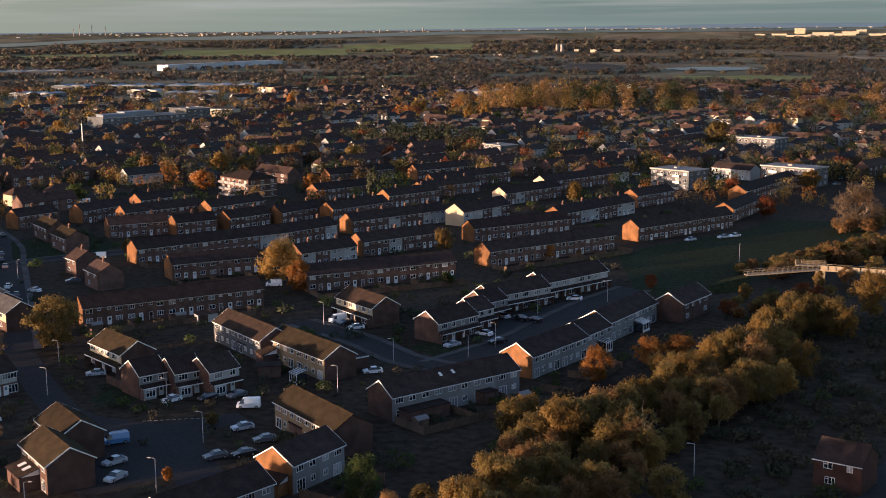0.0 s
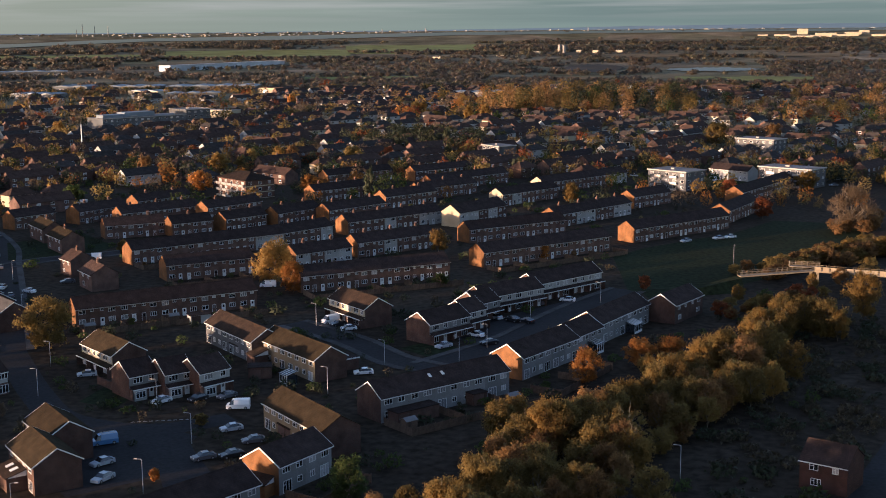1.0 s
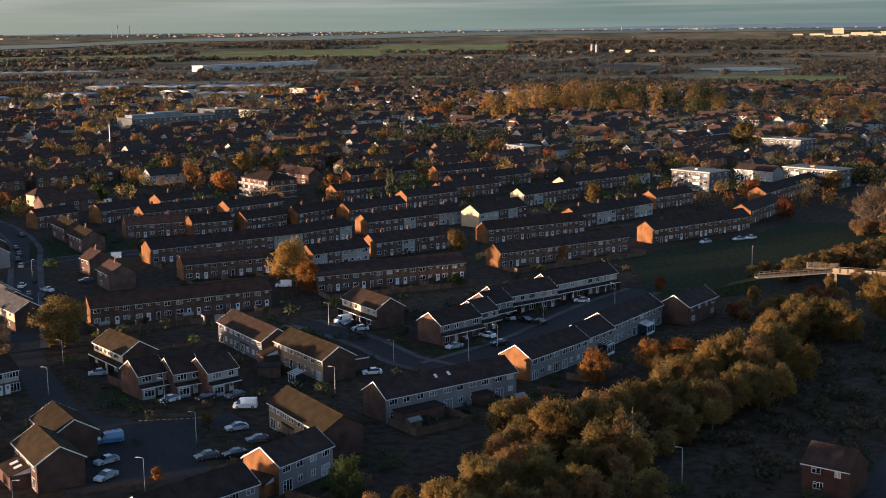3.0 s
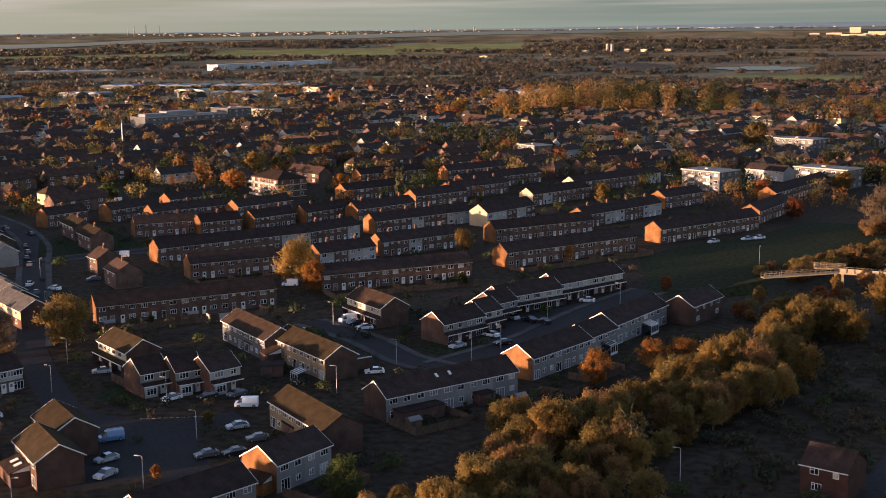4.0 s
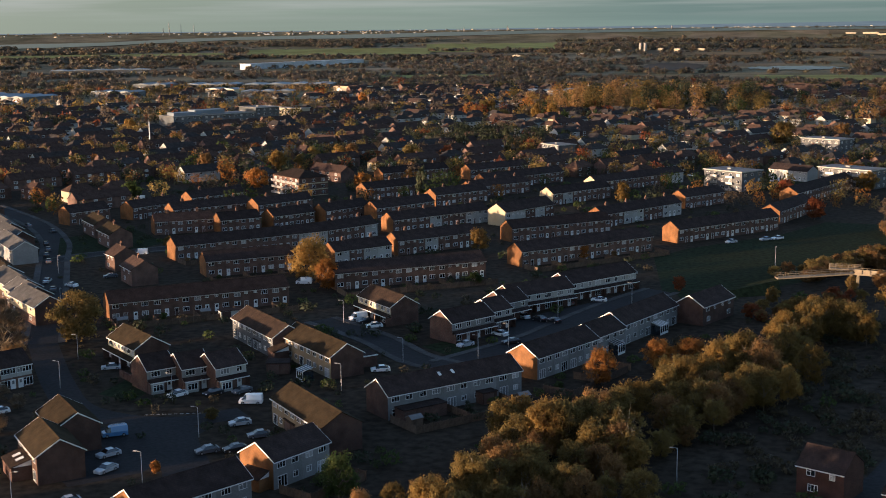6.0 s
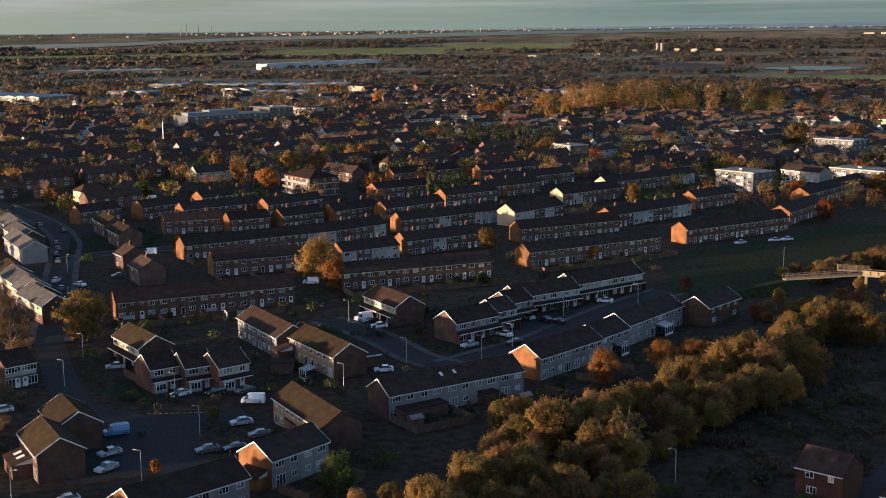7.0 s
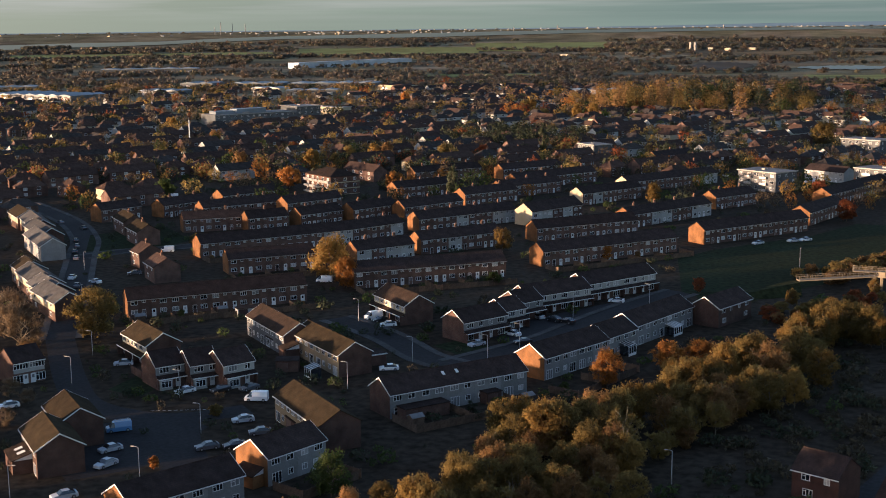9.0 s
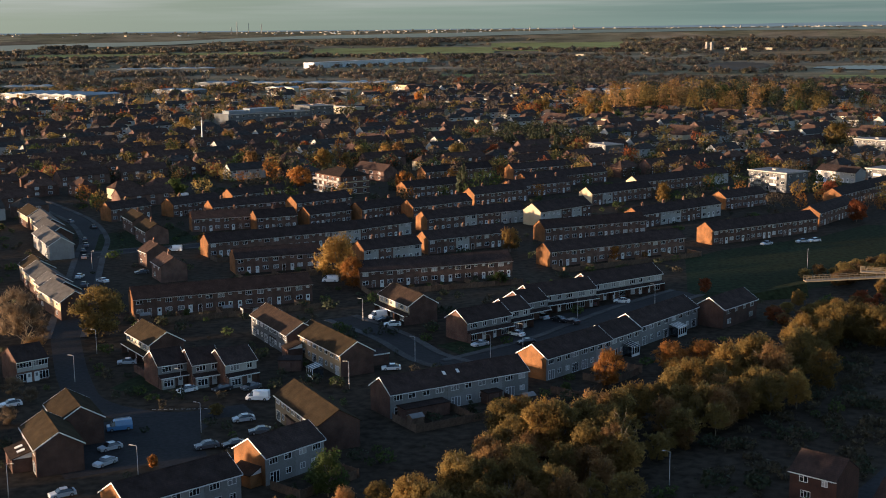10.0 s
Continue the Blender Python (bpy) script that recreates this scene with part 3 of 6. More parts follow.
# ---- houses in rows ----
terrace(-35.2, 197.7, 58.1, 13.3, 2, layout='clad', full=True, clad=GREY_CLAD, barge=True, wall=BRICK, label="pair of brick houses with grey rendered front, white bargeboards")
terrace(-49.2, 173.9, 52.3, 20.3, 3, layout='clad', full=True, clad=GREY_CLAD, barge=True, label="short brick terrace with grey rendered front and dark roof")
terrace(-44.6, 234.1, -53.8, 23.2, 4, layout='clad', full=True, wall=BRICK_BROWN, clad=TAN_WALL, roof=TILE_MOSS, label="brown-brick terrace with mossy roof and tan front")
terrace(-55.2, 284.8, -51.2, 25.1, 4, layout='clad', full=True, wall=BRICK_BROWN, clad=TAN_WALL, roof=TILE_MOSS, barge=True, label="brown-brick terrace with tan front and white bargeboards")
terrace(-71.6, 301.7, -52.9, 25.3, 4, layout='clad', full=True, wall=BRICK_BROWN, clad=SHADED_WALL, roof=TILE, barge=True, label="brown-brick terrace with grey cladding stepped beside another")
terrace(-45.5, 330.5, -52.4, 18.2, 3, layout='porch', wall=BRICK_BROWN, clad=CREAM_WALL, roof=TILE, barge=True, porch=True, label="brown-brick terrace with lean-to porch beside parked cars")
terrace(-17.0, 299.3, 48.4, 14.1, 2, layout='porch', wall=BRICK_BROWN, clad=GREY_CLAD, porch=True, barge=True, label="pair of brick houses with lean-to porch and white bargeboards")
terrace(-8.4, 313.0, 49.1, 7.0, 1, layout='porch', wall=BRICK_BROWN, clad=WHITE_WALL, porch=True, barge=True, label="brick house with pale cladding, set back from its neighbour")
terrace(-5.9, 323.0, 49.0, 8.4, 1, layout='porch', wall=BRICK_BROWN, clad=GREY_CLAD, porch=True, barge=True, label="brick house with grey cladding, set back from its neighbour")
terrace(-4.5, 330.7, 42.0, 21.3, 3, layout='porch', wall=BRICK_BROWN, clad=WHITE_WALL, porch=True, barge=True, label="brick terrace with white cladding and long porch roof")
terrace(9.7, 348.9, 45.4, 27.0, 4, layout='porch', wall=BRICK_BROWN, clad=WHITE_WALL, porch=True, barge=True, label="brick terrace with white cladding beside the field")
skylit_row = terrace(-22.5, 237.0, 41.1, 32.6, 5, layout='clad', full=True, clad=GREY_CLAD, wall=BRICK_BROWN, barge=True, label="brick terrace with grey rendered front and dark roof")
terrace(4.9, 268.2, 55.7, 23.1, 4, layout='clad', full=True, clad=GREY_CLAD, wall=BRICK, barge=True, label="brick terrace with grey rendered front behind trees")
terrace(17.5, 287.7, 58.5, 12.7, 2, layout='clad', full=True, clad=GREY_CLAD, wall=BRICK, barge=True, label="pair of brick houses with grey rendered front")
terrace(24.0, 300.9, 59.9, 27.5, 4, layout='clad', full=True, clad=GREY_CLAD, wall=BRICK, barge=True, label="brick terrace with grey rendered front behind orange trees")
terrace(44.0, 321.8, 57.4, 16.7, 2, layout='small', wall=BRICK_BROWN, barge=True, label="brown-brick houses with white bargeboards on the gable")
terrace(-95.1, 280.1, -47.6, 15.9, 3, layout='porch', wall=BRICK_BROWN, clad=CREAM_WALL, roof=TILE_MOSS, barge=True, porch=True, label="brown-brick terrace with mossy roof and sunlit cream front")
terrace(-75.7, 251.4, 43.0, 6.5, 1, layout='porch', clad=GREY_CLAD, barge=True, porch=True, bay=True, wall=BRICK, gable=BRICK_BROWN, label="red-brick house with white garage front and bargeboards")
terrace(-68.8, 253.3, 39.7, 6.4, 1, layout='porch', clad=GREY_CLAD, barge=True, porch=True, bay=True, wall=BRICK, gable=BRICK_BROWN, label="red-brick house with lean-to porch between two others")
terrace(-61.8, 254.2, 47.0, 7.5, 1, layout='porch', clad=WHITE_WALL, barge=True, porch=True, bay=True, wall=BRICK, gable=BRICK_BROWN, label="red-brick house with white cladding and bay front")
terrace(-83.9, 207.9, -53.2, 14.6, 2, layout='clad', wall=BRICK_BROWN, roof=TILE_MOSS, barge=True, label="brown-brick houses with mossy tiled roof and white bargeboards")
terrace(-86.3, 221.9, -53.3, 13.6, 2, layout='small', wall=BRICK_BROWN, roof=TILE_MOSS, barge=True, label="brown-brick houses with mossy roof behind parked van")
terrace(-107.3, 250.5, 50.7, 7.0, 2, layout='porch', clad=WHITE_WALL, wall=BRICK, porch=False, gable=BRICK_BROWN, label="brick houses with white cladding under dark roof")
terrace(-108.4, 315.3, 32.2, 49.0, 9, chimneys=0, label="long red-brick terrace with white windows and dark roof")
terrace(-222.8, 470.9, -52.0, 19.0, 1, layout='small', wall=BRICK_BROWN, clad=CREAM_WALL, roof=TILE_MOSS, barge=True, label="cream house with mossy roof beside the road")
terrace(-214.5, 462.1, -54.8, 36.0, 3, layout='small', wall=BRICK_BROWN, clad=CREAM_WALL, roof=TILE_PALE, barge=True, label="cream houses with pale grey tiled roof beside the road")
terrace(-199.4, 437.7, -52.8, 30.1, 2, layout='small', wall=BRICK_BROWN, clad=CREAM_WALL, roof=TILE_PALE, barge=True, label="cream houses with pale grey tiled roof, stepped forward")
terrace(-189.5, 418.1, -53.5, 31.5, 2, layout='small', wall=GREY_CLAD, roof=TILE_PALE, barge=True, label="grey rendered houses with pale roof beside the road")
terrace(-164.6, 360.9, -51.7, 12.5, 1, layout='small', wall=BRICK_BROWN, clad=CREAM_WALL, roof=TILE_MOSS, barge=True, label="cream house with mossy roof on a corner")
terrace(-158.5, 351.9, -51.3, 26.3, 3, layout='small', wall=BRICK_BROWN, clad=CREAM_WALL, roof=TILE_PALE, barge=True, label="cream houses with pale grey tiled roof and sunlit front")
terrace(-146.4, 335.0, -49.1, 17.9, 2, layout='small', wall=BRICK_BROWN, clad=CREAM_WALL, roof=TILE_PALE, barge=True, label="cream houses with pale tiled roof, stepped down")
terrace(-140.5, 325.5, -48.0, 21.7, 2, layout='small', wall=BRICK_BROWN, clad=CREAM_WALL, roof=TILE_PALE, barge=True, label="cream houses with pale tiled roof beside a golden tree")
terrace(-174.8, 460.9, -54.1, 17.5, 2, layout='small', wall=BRICK, roof=TILE_MOSS, chimneys=1, label="brick semi-detached houses with mossy roof and chimney")
terrace(-159.7, 437.3, -53.4, 15.9, 2, layout='small', wall=BRICK, roof=TILE_MOSS, chimneys=1, label="brick semi-detached houses with mossy roof above a green")
terrace(-138.5, 389.9, -48.8, 8.3, 1, layout='small', wall=BRICK, roof=TILE_RED, chimneys=1, label="brick house with reddish tiled roof and chimney")
terrace(-125.9, 370.2, -53.8, 11.5, 1, layout='small', wall=BRICK, roof=TILE_RED, chimneys=1, label="brick house with reddish tiled roof and tall chimney")
terrace(-186.5, 476.7, 55.2, 18.4, 3, chimneys=1, label="row of red-brick terraced houses with dark tiled roof")
terrace(-166.5, 491.7, 58.4, 24.7, 5, chimneys=2, label="row of red-brick terraced houses with dark tiled roof")
terrace(-152.3, 523.1, 51.5, 27.7, 5, chimneys=2, label="row of red-brick terraced houses with dark tiled roof")
terrace(-144.8, 455.4, 29.3, 22.2, 4, chimneys=2, label="row of red-brick terraced houses with dark tiled roof")
terrace(-121.4, 460.6, 37.1, 16.1, 3, chimneys=1, label="row of red-brick terraced houses with dark tiled roof")
terrace(-104.0, 471.7, 49.2, 19.4, 4, chimneys=2, label="row of red-brick terraced houses with dark tiled roof")
terrace(-87.0, 486.3, 53.8, 23.3, 4, chimneys=2, label="row of red-brick terraced houses with dark tiled roof")
terrace(-68.5, 495.4, 48.6, 30.3, 6, chimneys=3, label="row of red-brick terraced houses with dark tiled roof")
terrace(-148.2, 486.9, 43.6, 34.4, 6, chimneys=3, label="row of red-brick terraced houses with dark tiled roof")
terrace(-118.0, 502.3, 51.2, 27.9, 5, chimneys=2, label="row of red-brick terraced houses with dark tiled roof")
terrace(-119.7, 403.7, 39.5, 56.1, 10, white=(8, 9), label="long red-brick terrace, two end fronts painted white")
terrace(-76.5, 439.3, 51.0, 23.3, 4, white=(3,), chimneys=2, label="red-brick terrace with one white painted front")
terrace(-57.1, 464.2, 43.1, 44.8, 8, white=(3, 6, 7), chimneys=4, label="red-brick terrace with several white painted fronts")
terrace(-17.0, 482.9, 52.8, 29.4, 5, wall=BRICK_BROWN, white=(0, 1, 3), gable=CREAM_WALL, depth=9, eave=5.6, ridge=8.4, label="white rendered terrace with dark roof and sunlit gable")
terrace(-65.1, 396.3, 43.2, 21.7, 4, white=(0, 2, 3), chimneys=2, label="terrace with white and pale blue painted fronts")
terrace(-48.2, 417.9, 40.9, 32.4, 6, white=(2,), chimneys=3, label="red-brick terrace behind a round golden tree")
terrace(-12.1, 446.6, 34.6, 42.2, 8, label="row of red-brick terraced houses with dark tiled roof")
terrace(-101.3, 376.8, 31.4, 27.9, 5, label="row of red-brick terraced houses with dark tiled roof")
terrace(-57.7, 360.0, 29.5, 47.9, 9, label="row of red-brick terraced houses with dark tiled roof")
terrace(-6.0, 399.5, 38.4, 53.6, 10, label="row of red-brick terraced houses with dark tiled roof")
terrace(45.6, 447.5, 41.5, 51.3, 10, label="row of red-brick terraced houses with dark tiled roof")
terrace(-1.0, 542.4, 47.8, 36.4, 6, gable=CREAM_WALL, white=(1,), label="cream rendered terrace with sunlit gable")
terrace(17.2, 584.3, 46.0, 59.7, 10, gable=CREAM_WALL, white=(8, 9), label="rendered terrace with pale gable and white fronts")
terrace(19.9, 482.2, 49.4, 47.7, 8, white=(2, 3, 6, 7), chimneys=4, label="red-brick terrace with white painted upper fronts")
terrace(53.6, 534.2, 46.5, 25.4, 5, chimneys=2, label="row of red-brick terraced houses with dark tiled roof")
terrace(30.5, 700.1, 51.0, 31.8, 6, chimneys=3, label="row of red-brick terraced houses with dark tiled roof")
terrace(47.4, 648.1, 51.9, 27.1, 5, chimneys=2, label="row of red-brick terraced houses with dark tiled roof")
terrace(-44.8, 632.7, 43.1, 37.3, 7, chimneys=3, label="row of red-brick terraced houses with dark tiled roof")
terrace(-34.1, 592.1, 46.2, 51.0, 9, chimneys=4, label="row of red-brick terraced houses with dark tiled roof")
terrace(-37.5, 562.5, 45.3, 34.6, 6, chimneys=3, label="row of red-brick terraced houses with dark tiled roof")
terrace(-83.2, 555.5, 45.4, 31.0, 6, chimneys=3, label="row of red-brick terraced houses with dark tiled roof")
terrace(-86.1, 616.6, 42.6, 39.6, 7, chimneys=3, label="row of red-brick terraced houses with dark tiled roof")
terrace(-50.1, 535.9, 45.3, 28.9, 5, chimneys=2, label="row of red-brick terraced houses with dark tiled roof")
terrace(100.6, 548.1, 59.4, 64.6, 10, label="brick terrace beside the park, orange gable in sun")
terrace(86.0, 493.5, 62.5, 36.8, 5, label="brick terrace beside the park with sunlit gable")


# ---- trees ----


def limb_mesh(name, h, spread, seed, limbs, bark, top=0.75, start=0.3, thick=0.028, lift=0.2):
    rnd, s = random.Random(seed), Shape()
    r = h * thick
    s.tube([(0, 0, -0.5), (0, 0, h * 0.15), (rnd.uniform(-.2, .2), rnd.uniform(-.2, .2), h * 0.45), (rnd.uniform(-.3, .3), rnd.uniform(-.3, .3), h * top)], [r * 1.25, r, r * 0.7, r * 0.2], 7)
    for k in range(limbs):
        a = 2.4 * k + rnd.uniform(-0.4, 0.4)
        z = h * (start + (top - start) * k / limbs)
        reach = spread * rnd.uniform(0.6, 0.95) * (1.0 - 0.4 * k / limbs)
        p1 = Vector((math.cos(a) * reach * 0.45, math.sin(a) * reach * 0.45, z + h * lift * 0.6))
        p2 = Vector((math.cos(a + 0.2) * reach, math.sin(a + 0.2) * reach, z + h * lift * rnd.uniform(0.9, 1.4)))
        s.tube([(0, 0, z), p1, p2], [r * 0.45, r * 0.28, r * 0.08], 5)
        for q in range(2):
            b = a + rnd.uniform(-0.9, 0.9)
            s.tube([p1, p1 + Vector((math.cos(b), math.sin(b), 0.9)) * reach * 0.45], [r * 0.2, r * 0.05], 4)
    return s.mesh(name, bark, True)


def leaf_mesh(name, c, out, ref, sz, slim, leaf, g):
    """Triangular leaf clumps at c, their long side along ref, all facing out of the crown and shaded as part of its round form."""
    n = len(c)
    nrm = np.cross(ref, g.normal(size=(n, 3)))
    nrm /= np.linalg.norm(nrm, axis=1)[:, None]
    oth = np.cross(nrm, ref)
    a, b, d = c - ref * sz * 0.4 - oth * sz * slim, c + oth * sz * slim * 1.2, c + ref * sz * 0.7
    face = np.cross(b - a, d - a)
    turn = (face * out).sum(1) < 0
    b[turn], d[turn] = d[turn].copy(), b[turn].copy()
    face[turn] *= -1
    face /= np.linalg.norm(face, axis=1)[:, None] + 1e-9
    v = np.stack([a, b, d], 1).reshape(-1, 3)
    me = bpy.data.meshes.new(name)
    me.vertices.add(3 * n)
    me.vertices.foreach_set("co", v.ravel())
    me.loops.add(3 * n)
    me.loops.foreach_set("vertex_index", np.arange(3 * n))
    me.polygons.add(n)
    me.polygons.foreach_set("loop_start", np.arange(0, 3 * n, 3))
    me.polygons.foreach_set("loop_total", np.full(n, 3))
    me.materials.append(leaf)
    me.update()
    me.validate()
    way = out * 0.8 + face * 0.4
    way /= np.linalg.norm(way, axis=1)[:, None]
    me.normals_split_custom_set_from_vertices(np.repeat(way, 3, axis=0))
    return me


def crown_mesh(name, h, spread, seed, cards, size, leaf, low=0.22, lobes=14, thin=0.55, form=1.0, rise=0.6, slim=0.3):
    """A crown: leaf clumps scattered over and inside several overlapping lobes, denser outside."""
    g = np.random.default_rng(seed)
    zc, hz = h * (1 + low) / 2, h * (1 - low) / 2
    balls = []
    for k in range(lobes):
        a, t = 2.4 * k + g.uniform(-.5, .5), g.uniform(-0.85, 0.85)
        ring = math.sqrt(max(0.0, 1 - t * t)) * (1 - 0.3 * max(0, t) * form)
        out = g.uniform(0.3, 0.85)
        balls.append((math.cos(a) * ring * spread * out, math.sin(a) * ring * spread * out, zc + t * hz * (0.8 if t > 0 else 1.0), spread * g.uniform(0.09, 0.27)))
    balls = np.array(balls)
    weight = balls[:, 3] ** 2
    pick = g.choice(lobes, cards, p=weight / weight.sum())
    d = g.normal(size=(cards, 3))
    d /= np.linalg.norm(d, axis=1)[:, None]
    d[:, 2] = np.where(d[:, 2] < -0.3, -d[:, 2] * 0.6, d[:, 2])
    rad = balls[pick, 3] * np.abs(g.normal(0.7, 0.32, cards)).clip(thin * 0.4, 1.3)
    c = balls[pick, :3] + d * rad[:, None] * np.array([1, 1, 1.35 * min(1.3, hz / spread * 1.1)])
    c[:, 2] = np.maximum(c[:, 2], 0.02 * h)
    ref = d * 0.6 + np.array([0, 0, rise]) + g.normal(scale=0.5, size=(cards, 3))
    ref /= np.linalg.norm(ref, axis=1)[:, None]
    sz = size * g.uniform(0.5, 1.5, cards)[:, None]
    whole = (c - np.array([0, 0, zc])) / np.array([spread, spread, hz])
    out = d * 0.55 + whole * 0.6 + np.array([0, 0, 0.15])
    out /= np.linalg.norm(out, axis=1)[:, None]
    return leaf_mesh(name, c, out, ref, sz, slim, leaf, g)


tree_stock = {}


def tree_kind(species, near, k):
    key = (species, near, k)
    if key not in tree_stock:
        seed = sum(ord(c) for c in species) * 7 + k * 31 + (5 if near else 0)
        cards, size = (7600, 0.03) if near else (1700, 0.072)
        if species == "bare":
            tree_stock[key] = (limb_mesh("trunk", 1.0, 0.42, seed, 22, BARK_PALE, 0.8, 0.1, 0.014, 0.24), crown_mesh("crown", 1.0, 0.5, seed, 6000, 0.065, LEAF["twig"], 0.03, 44, 0.25, 1.0, 0.9, 0.07))
        elif species == "birch":
            tree_stock[key] = (limb_mesh("trunk", 1.0, 0.38, seed, 14, BARK_PALE, 0.8, 0.1, 0.012, 0.28), crown_mesh("crown", 1.0, 0.5, seed, 5600, 0.031, LEAF["olive"], 0.16, 40, 0.25, 1.0, 0.6, 0.4))
        elif species == "dark":
            tree_stock[key] = (limb_mesh("trunk", 1.0, 0.3, seed, 8, BARK), crown_mesh("crown", 1.0, 0.5, seed, cards, size, LEAF["dark"], 0.02, 20, 0.5, 2.6))
        else:
            bark = BARK_PALE if k % 2 else BARK
            tree_stock[key] = (limb_mesh("trunk", 1.0, 0.34, seed, 10, bark, 0.72, 0.14, 0.016, 0.22), crown_mesh("crown", 1.0, 0.5, seed, cards, size, LEAF[species], 0.03, 72, 0.4, 1.0, 0.6, 0.42))
    return tree_stock[key]


TREE_LABEL = {"olive": "broad tree with olive and yellowing leaves", "gold": "rounded tree in golden autumn leaf", "orange": "tree in bright orange autumn leaf", "rust": "small tree with rust-red autumn leaves",
              "brown": "thinning tree with brown autumn leaves", "green": "bushy dark green tree still in leaf", "dark": "dense dark green conifer", "birch": "slender birch with pale limbs and thinning yellow leaves", "bare": "large half-bare tree with pale branches"}
tree_count = [0]


def tree(species, x, y, h, w, near=None, group=""):
    tree_count[0] += 1
    k = tree_count[0] % 3
    near = (y < 430 and h > 5) if near is None else near
    trunk, crown = tree_kind(species, near, k)
    ob = thing("tree" if h > 3 else "shrub", pose(x, y, land(x, y), 0, 0, 137 * tree_count[0] % 360), TREE_LABEL[species] if h > 3 else TREE_LABEL[species].replace("tree", "shrub"), "tree" if h > 3 else "shrub", group)
    for name, me in (("trunk", trunk), ("crown", crown)):
        p = part(name, me, None, ob)
        p.scale = (w, w, h)
    footprints.append((x, y, 1.5))
    return ob


tree("gold", -67.9, 372.1, 15, 14)
tree("orange", -60.2, 360.5, 10, 8)
tree("olive", -108.0, 293.0, 14, 15)
tree("bare", -121.0, 281.0, 12, 15)
tree("bare", -131.0, 296.0, 11, 13)
tree("brown", -112.5, 268.0, 6, 8)
tree("orange", -142.0, 590.2, 11, 13)
tree("brown", -182.2, 640.8, 13, 10)
tree("orange", -89.7, 583.0, 10, 11)
tree("gold", -21.9, 426.6, 9, 7.5)
tree("gold", 28.2, 552.3, 9, 8)
tree("dark", -60.4, 568.7, 15, 9)
tree("olive", -86.2, 714.2, 11, 14)
tree("gold", -126.4, 709.5, 11, 9)
tree("brown", -119.1, 709.3, 12, 9)
tree("olive", -143.8, 722.2, 9, 9)
tree("gold", -150.0, 665.4, 12, 11)
tree("rust", -67.0, 725.9, 9, 11)
tree("rust", -108.2, 721.1, 6, 22)
tree("dark", -34.2, 737.3, 19, 8)
tree("orange", 18.4, 264.0, 9, 7.5)
tree("orange", 31.2, 279.8, 7, 9)
tree("orange", 38.3, 281.4, 7, 9)
tree("rust", 40.8, 365.3, 4.5, 4.5)
tree("rust", 101.1, 506.5, 9, 9)
tree("gold", 137.9, 595.3, 9, 12)
tree("rust", 99.3, 573.8, 8, 10)
tree("orange", 140.9, 647.5, 8, 16)
tree("bare", 126.8, 473.5, 18, 21)
tree("gold", 93.0, 329.3, 13, 11)
tree("green", -23.7, 194.6, 8, 8)
tree("green", -188.8, 551.7, 9, 11)
tree("olive", -127.7, 421.1, 6, 5)
tree("orange", -57.4, 203.6, 2.6, 2.2)
tree("olive", -57.0, 234.8, 2.5, 3.5)
tree("olive", -79.0, 1101.4, 14, 12)
tree("gold", -31.7, 1050.7, 13, 10)
tree("gold", -17.8, 1043.3, 14, 11)
tree("gold", -72.7, 1100.9, 14, 12)
tree("orange", 30.1, 804.7, 5, 5)
tree("olive", 131.3, 815.6, 16, 16)
tree("brown", 174.1, 854.4, 12, 14)
tree("gold", -320.4, 907.3, 12, 11)
tree("brown", -271.3, 914.4, 9, 10)
tree("brown", -255.8, 817.2, 10, 10)
tree("olive", -143.1, 686.9, 8, 8)
tree("orange", 12.8, 414.8, 5, 6)
tree("orange", -45.6, 391.0, 4, 5)
tree("green", -18.3, 370.7, 4, 6)
tree("brown", 27.5, 567.2, 6, 6)
tree("orange", -208.8, 1238.8, 14, 10)
tree("rust", -185.9, 756.0, 8, 8)

belt = random.Random(4)
for x, y, h in (
    (-13.4, 185.1, 7), (-8.8, 186, 7), (-2.4, 191.3, 9), (2.5, 199.2, 9), (8.1, 216.6, 11), (11.6, 218.4, 11), (16, 224.8, 10), (19.8, 222, 10), (3, 232.3, 8), (0.3, 227.8, 8), (24.5, 238.9, 9), (31.2, 249.6, 9), (35.4, 252.5, 10), (42.4, 265.3, 11), (48.5, 273.2, 11), (51.8, 265.5, 11), (58.6, 281.6, 11), (66.8, 303, 11), (73.7, 309.7, 11), (78.3, 306.3, 11), (50.1, 249.9, 9), (43.8, 245.5, 9), (36.6, 241.2, 9), (30.2, 232.8, 8), (20.9, 211.8, 9), (13.6, 202.4, 9), (6.8, 193.7, 9), (15.3, 188.9, 8), (23.4, 208.7, 8),
):
    tree(belt.choice(["olive", "olive", "gold", "brown", "olive"]), x, y, h, h * belt.uniform(0.75, 1.05), True, "trees along the main road")
for x, y, h in (
    (78.3, 378.6, 4.5), (85.7, 390, 5), (96, 405.2, 5), (107, 421.6, 5), (111.2, 410, 6), (88.8, 367, 5), (64.9, 350.3, 5), (97.6, 370.5, 6), (109.2, 383.6, 7), (-18.1, 183.7, 6), (9.1, 186.2, 8), (-3.6, 183.7, 7), (3.1, 183.6, 8), (24.2, 191.7, 8), (62, 268.8, 9), (55.4, 254.4, 9), (80.5, 304.3, 8),
):
    tree(belt.choice(["olive", "brown", "gold", "brown"]), x, y, h, h * belt.uniform(0.75, 1.1), True, "trees along the main road")

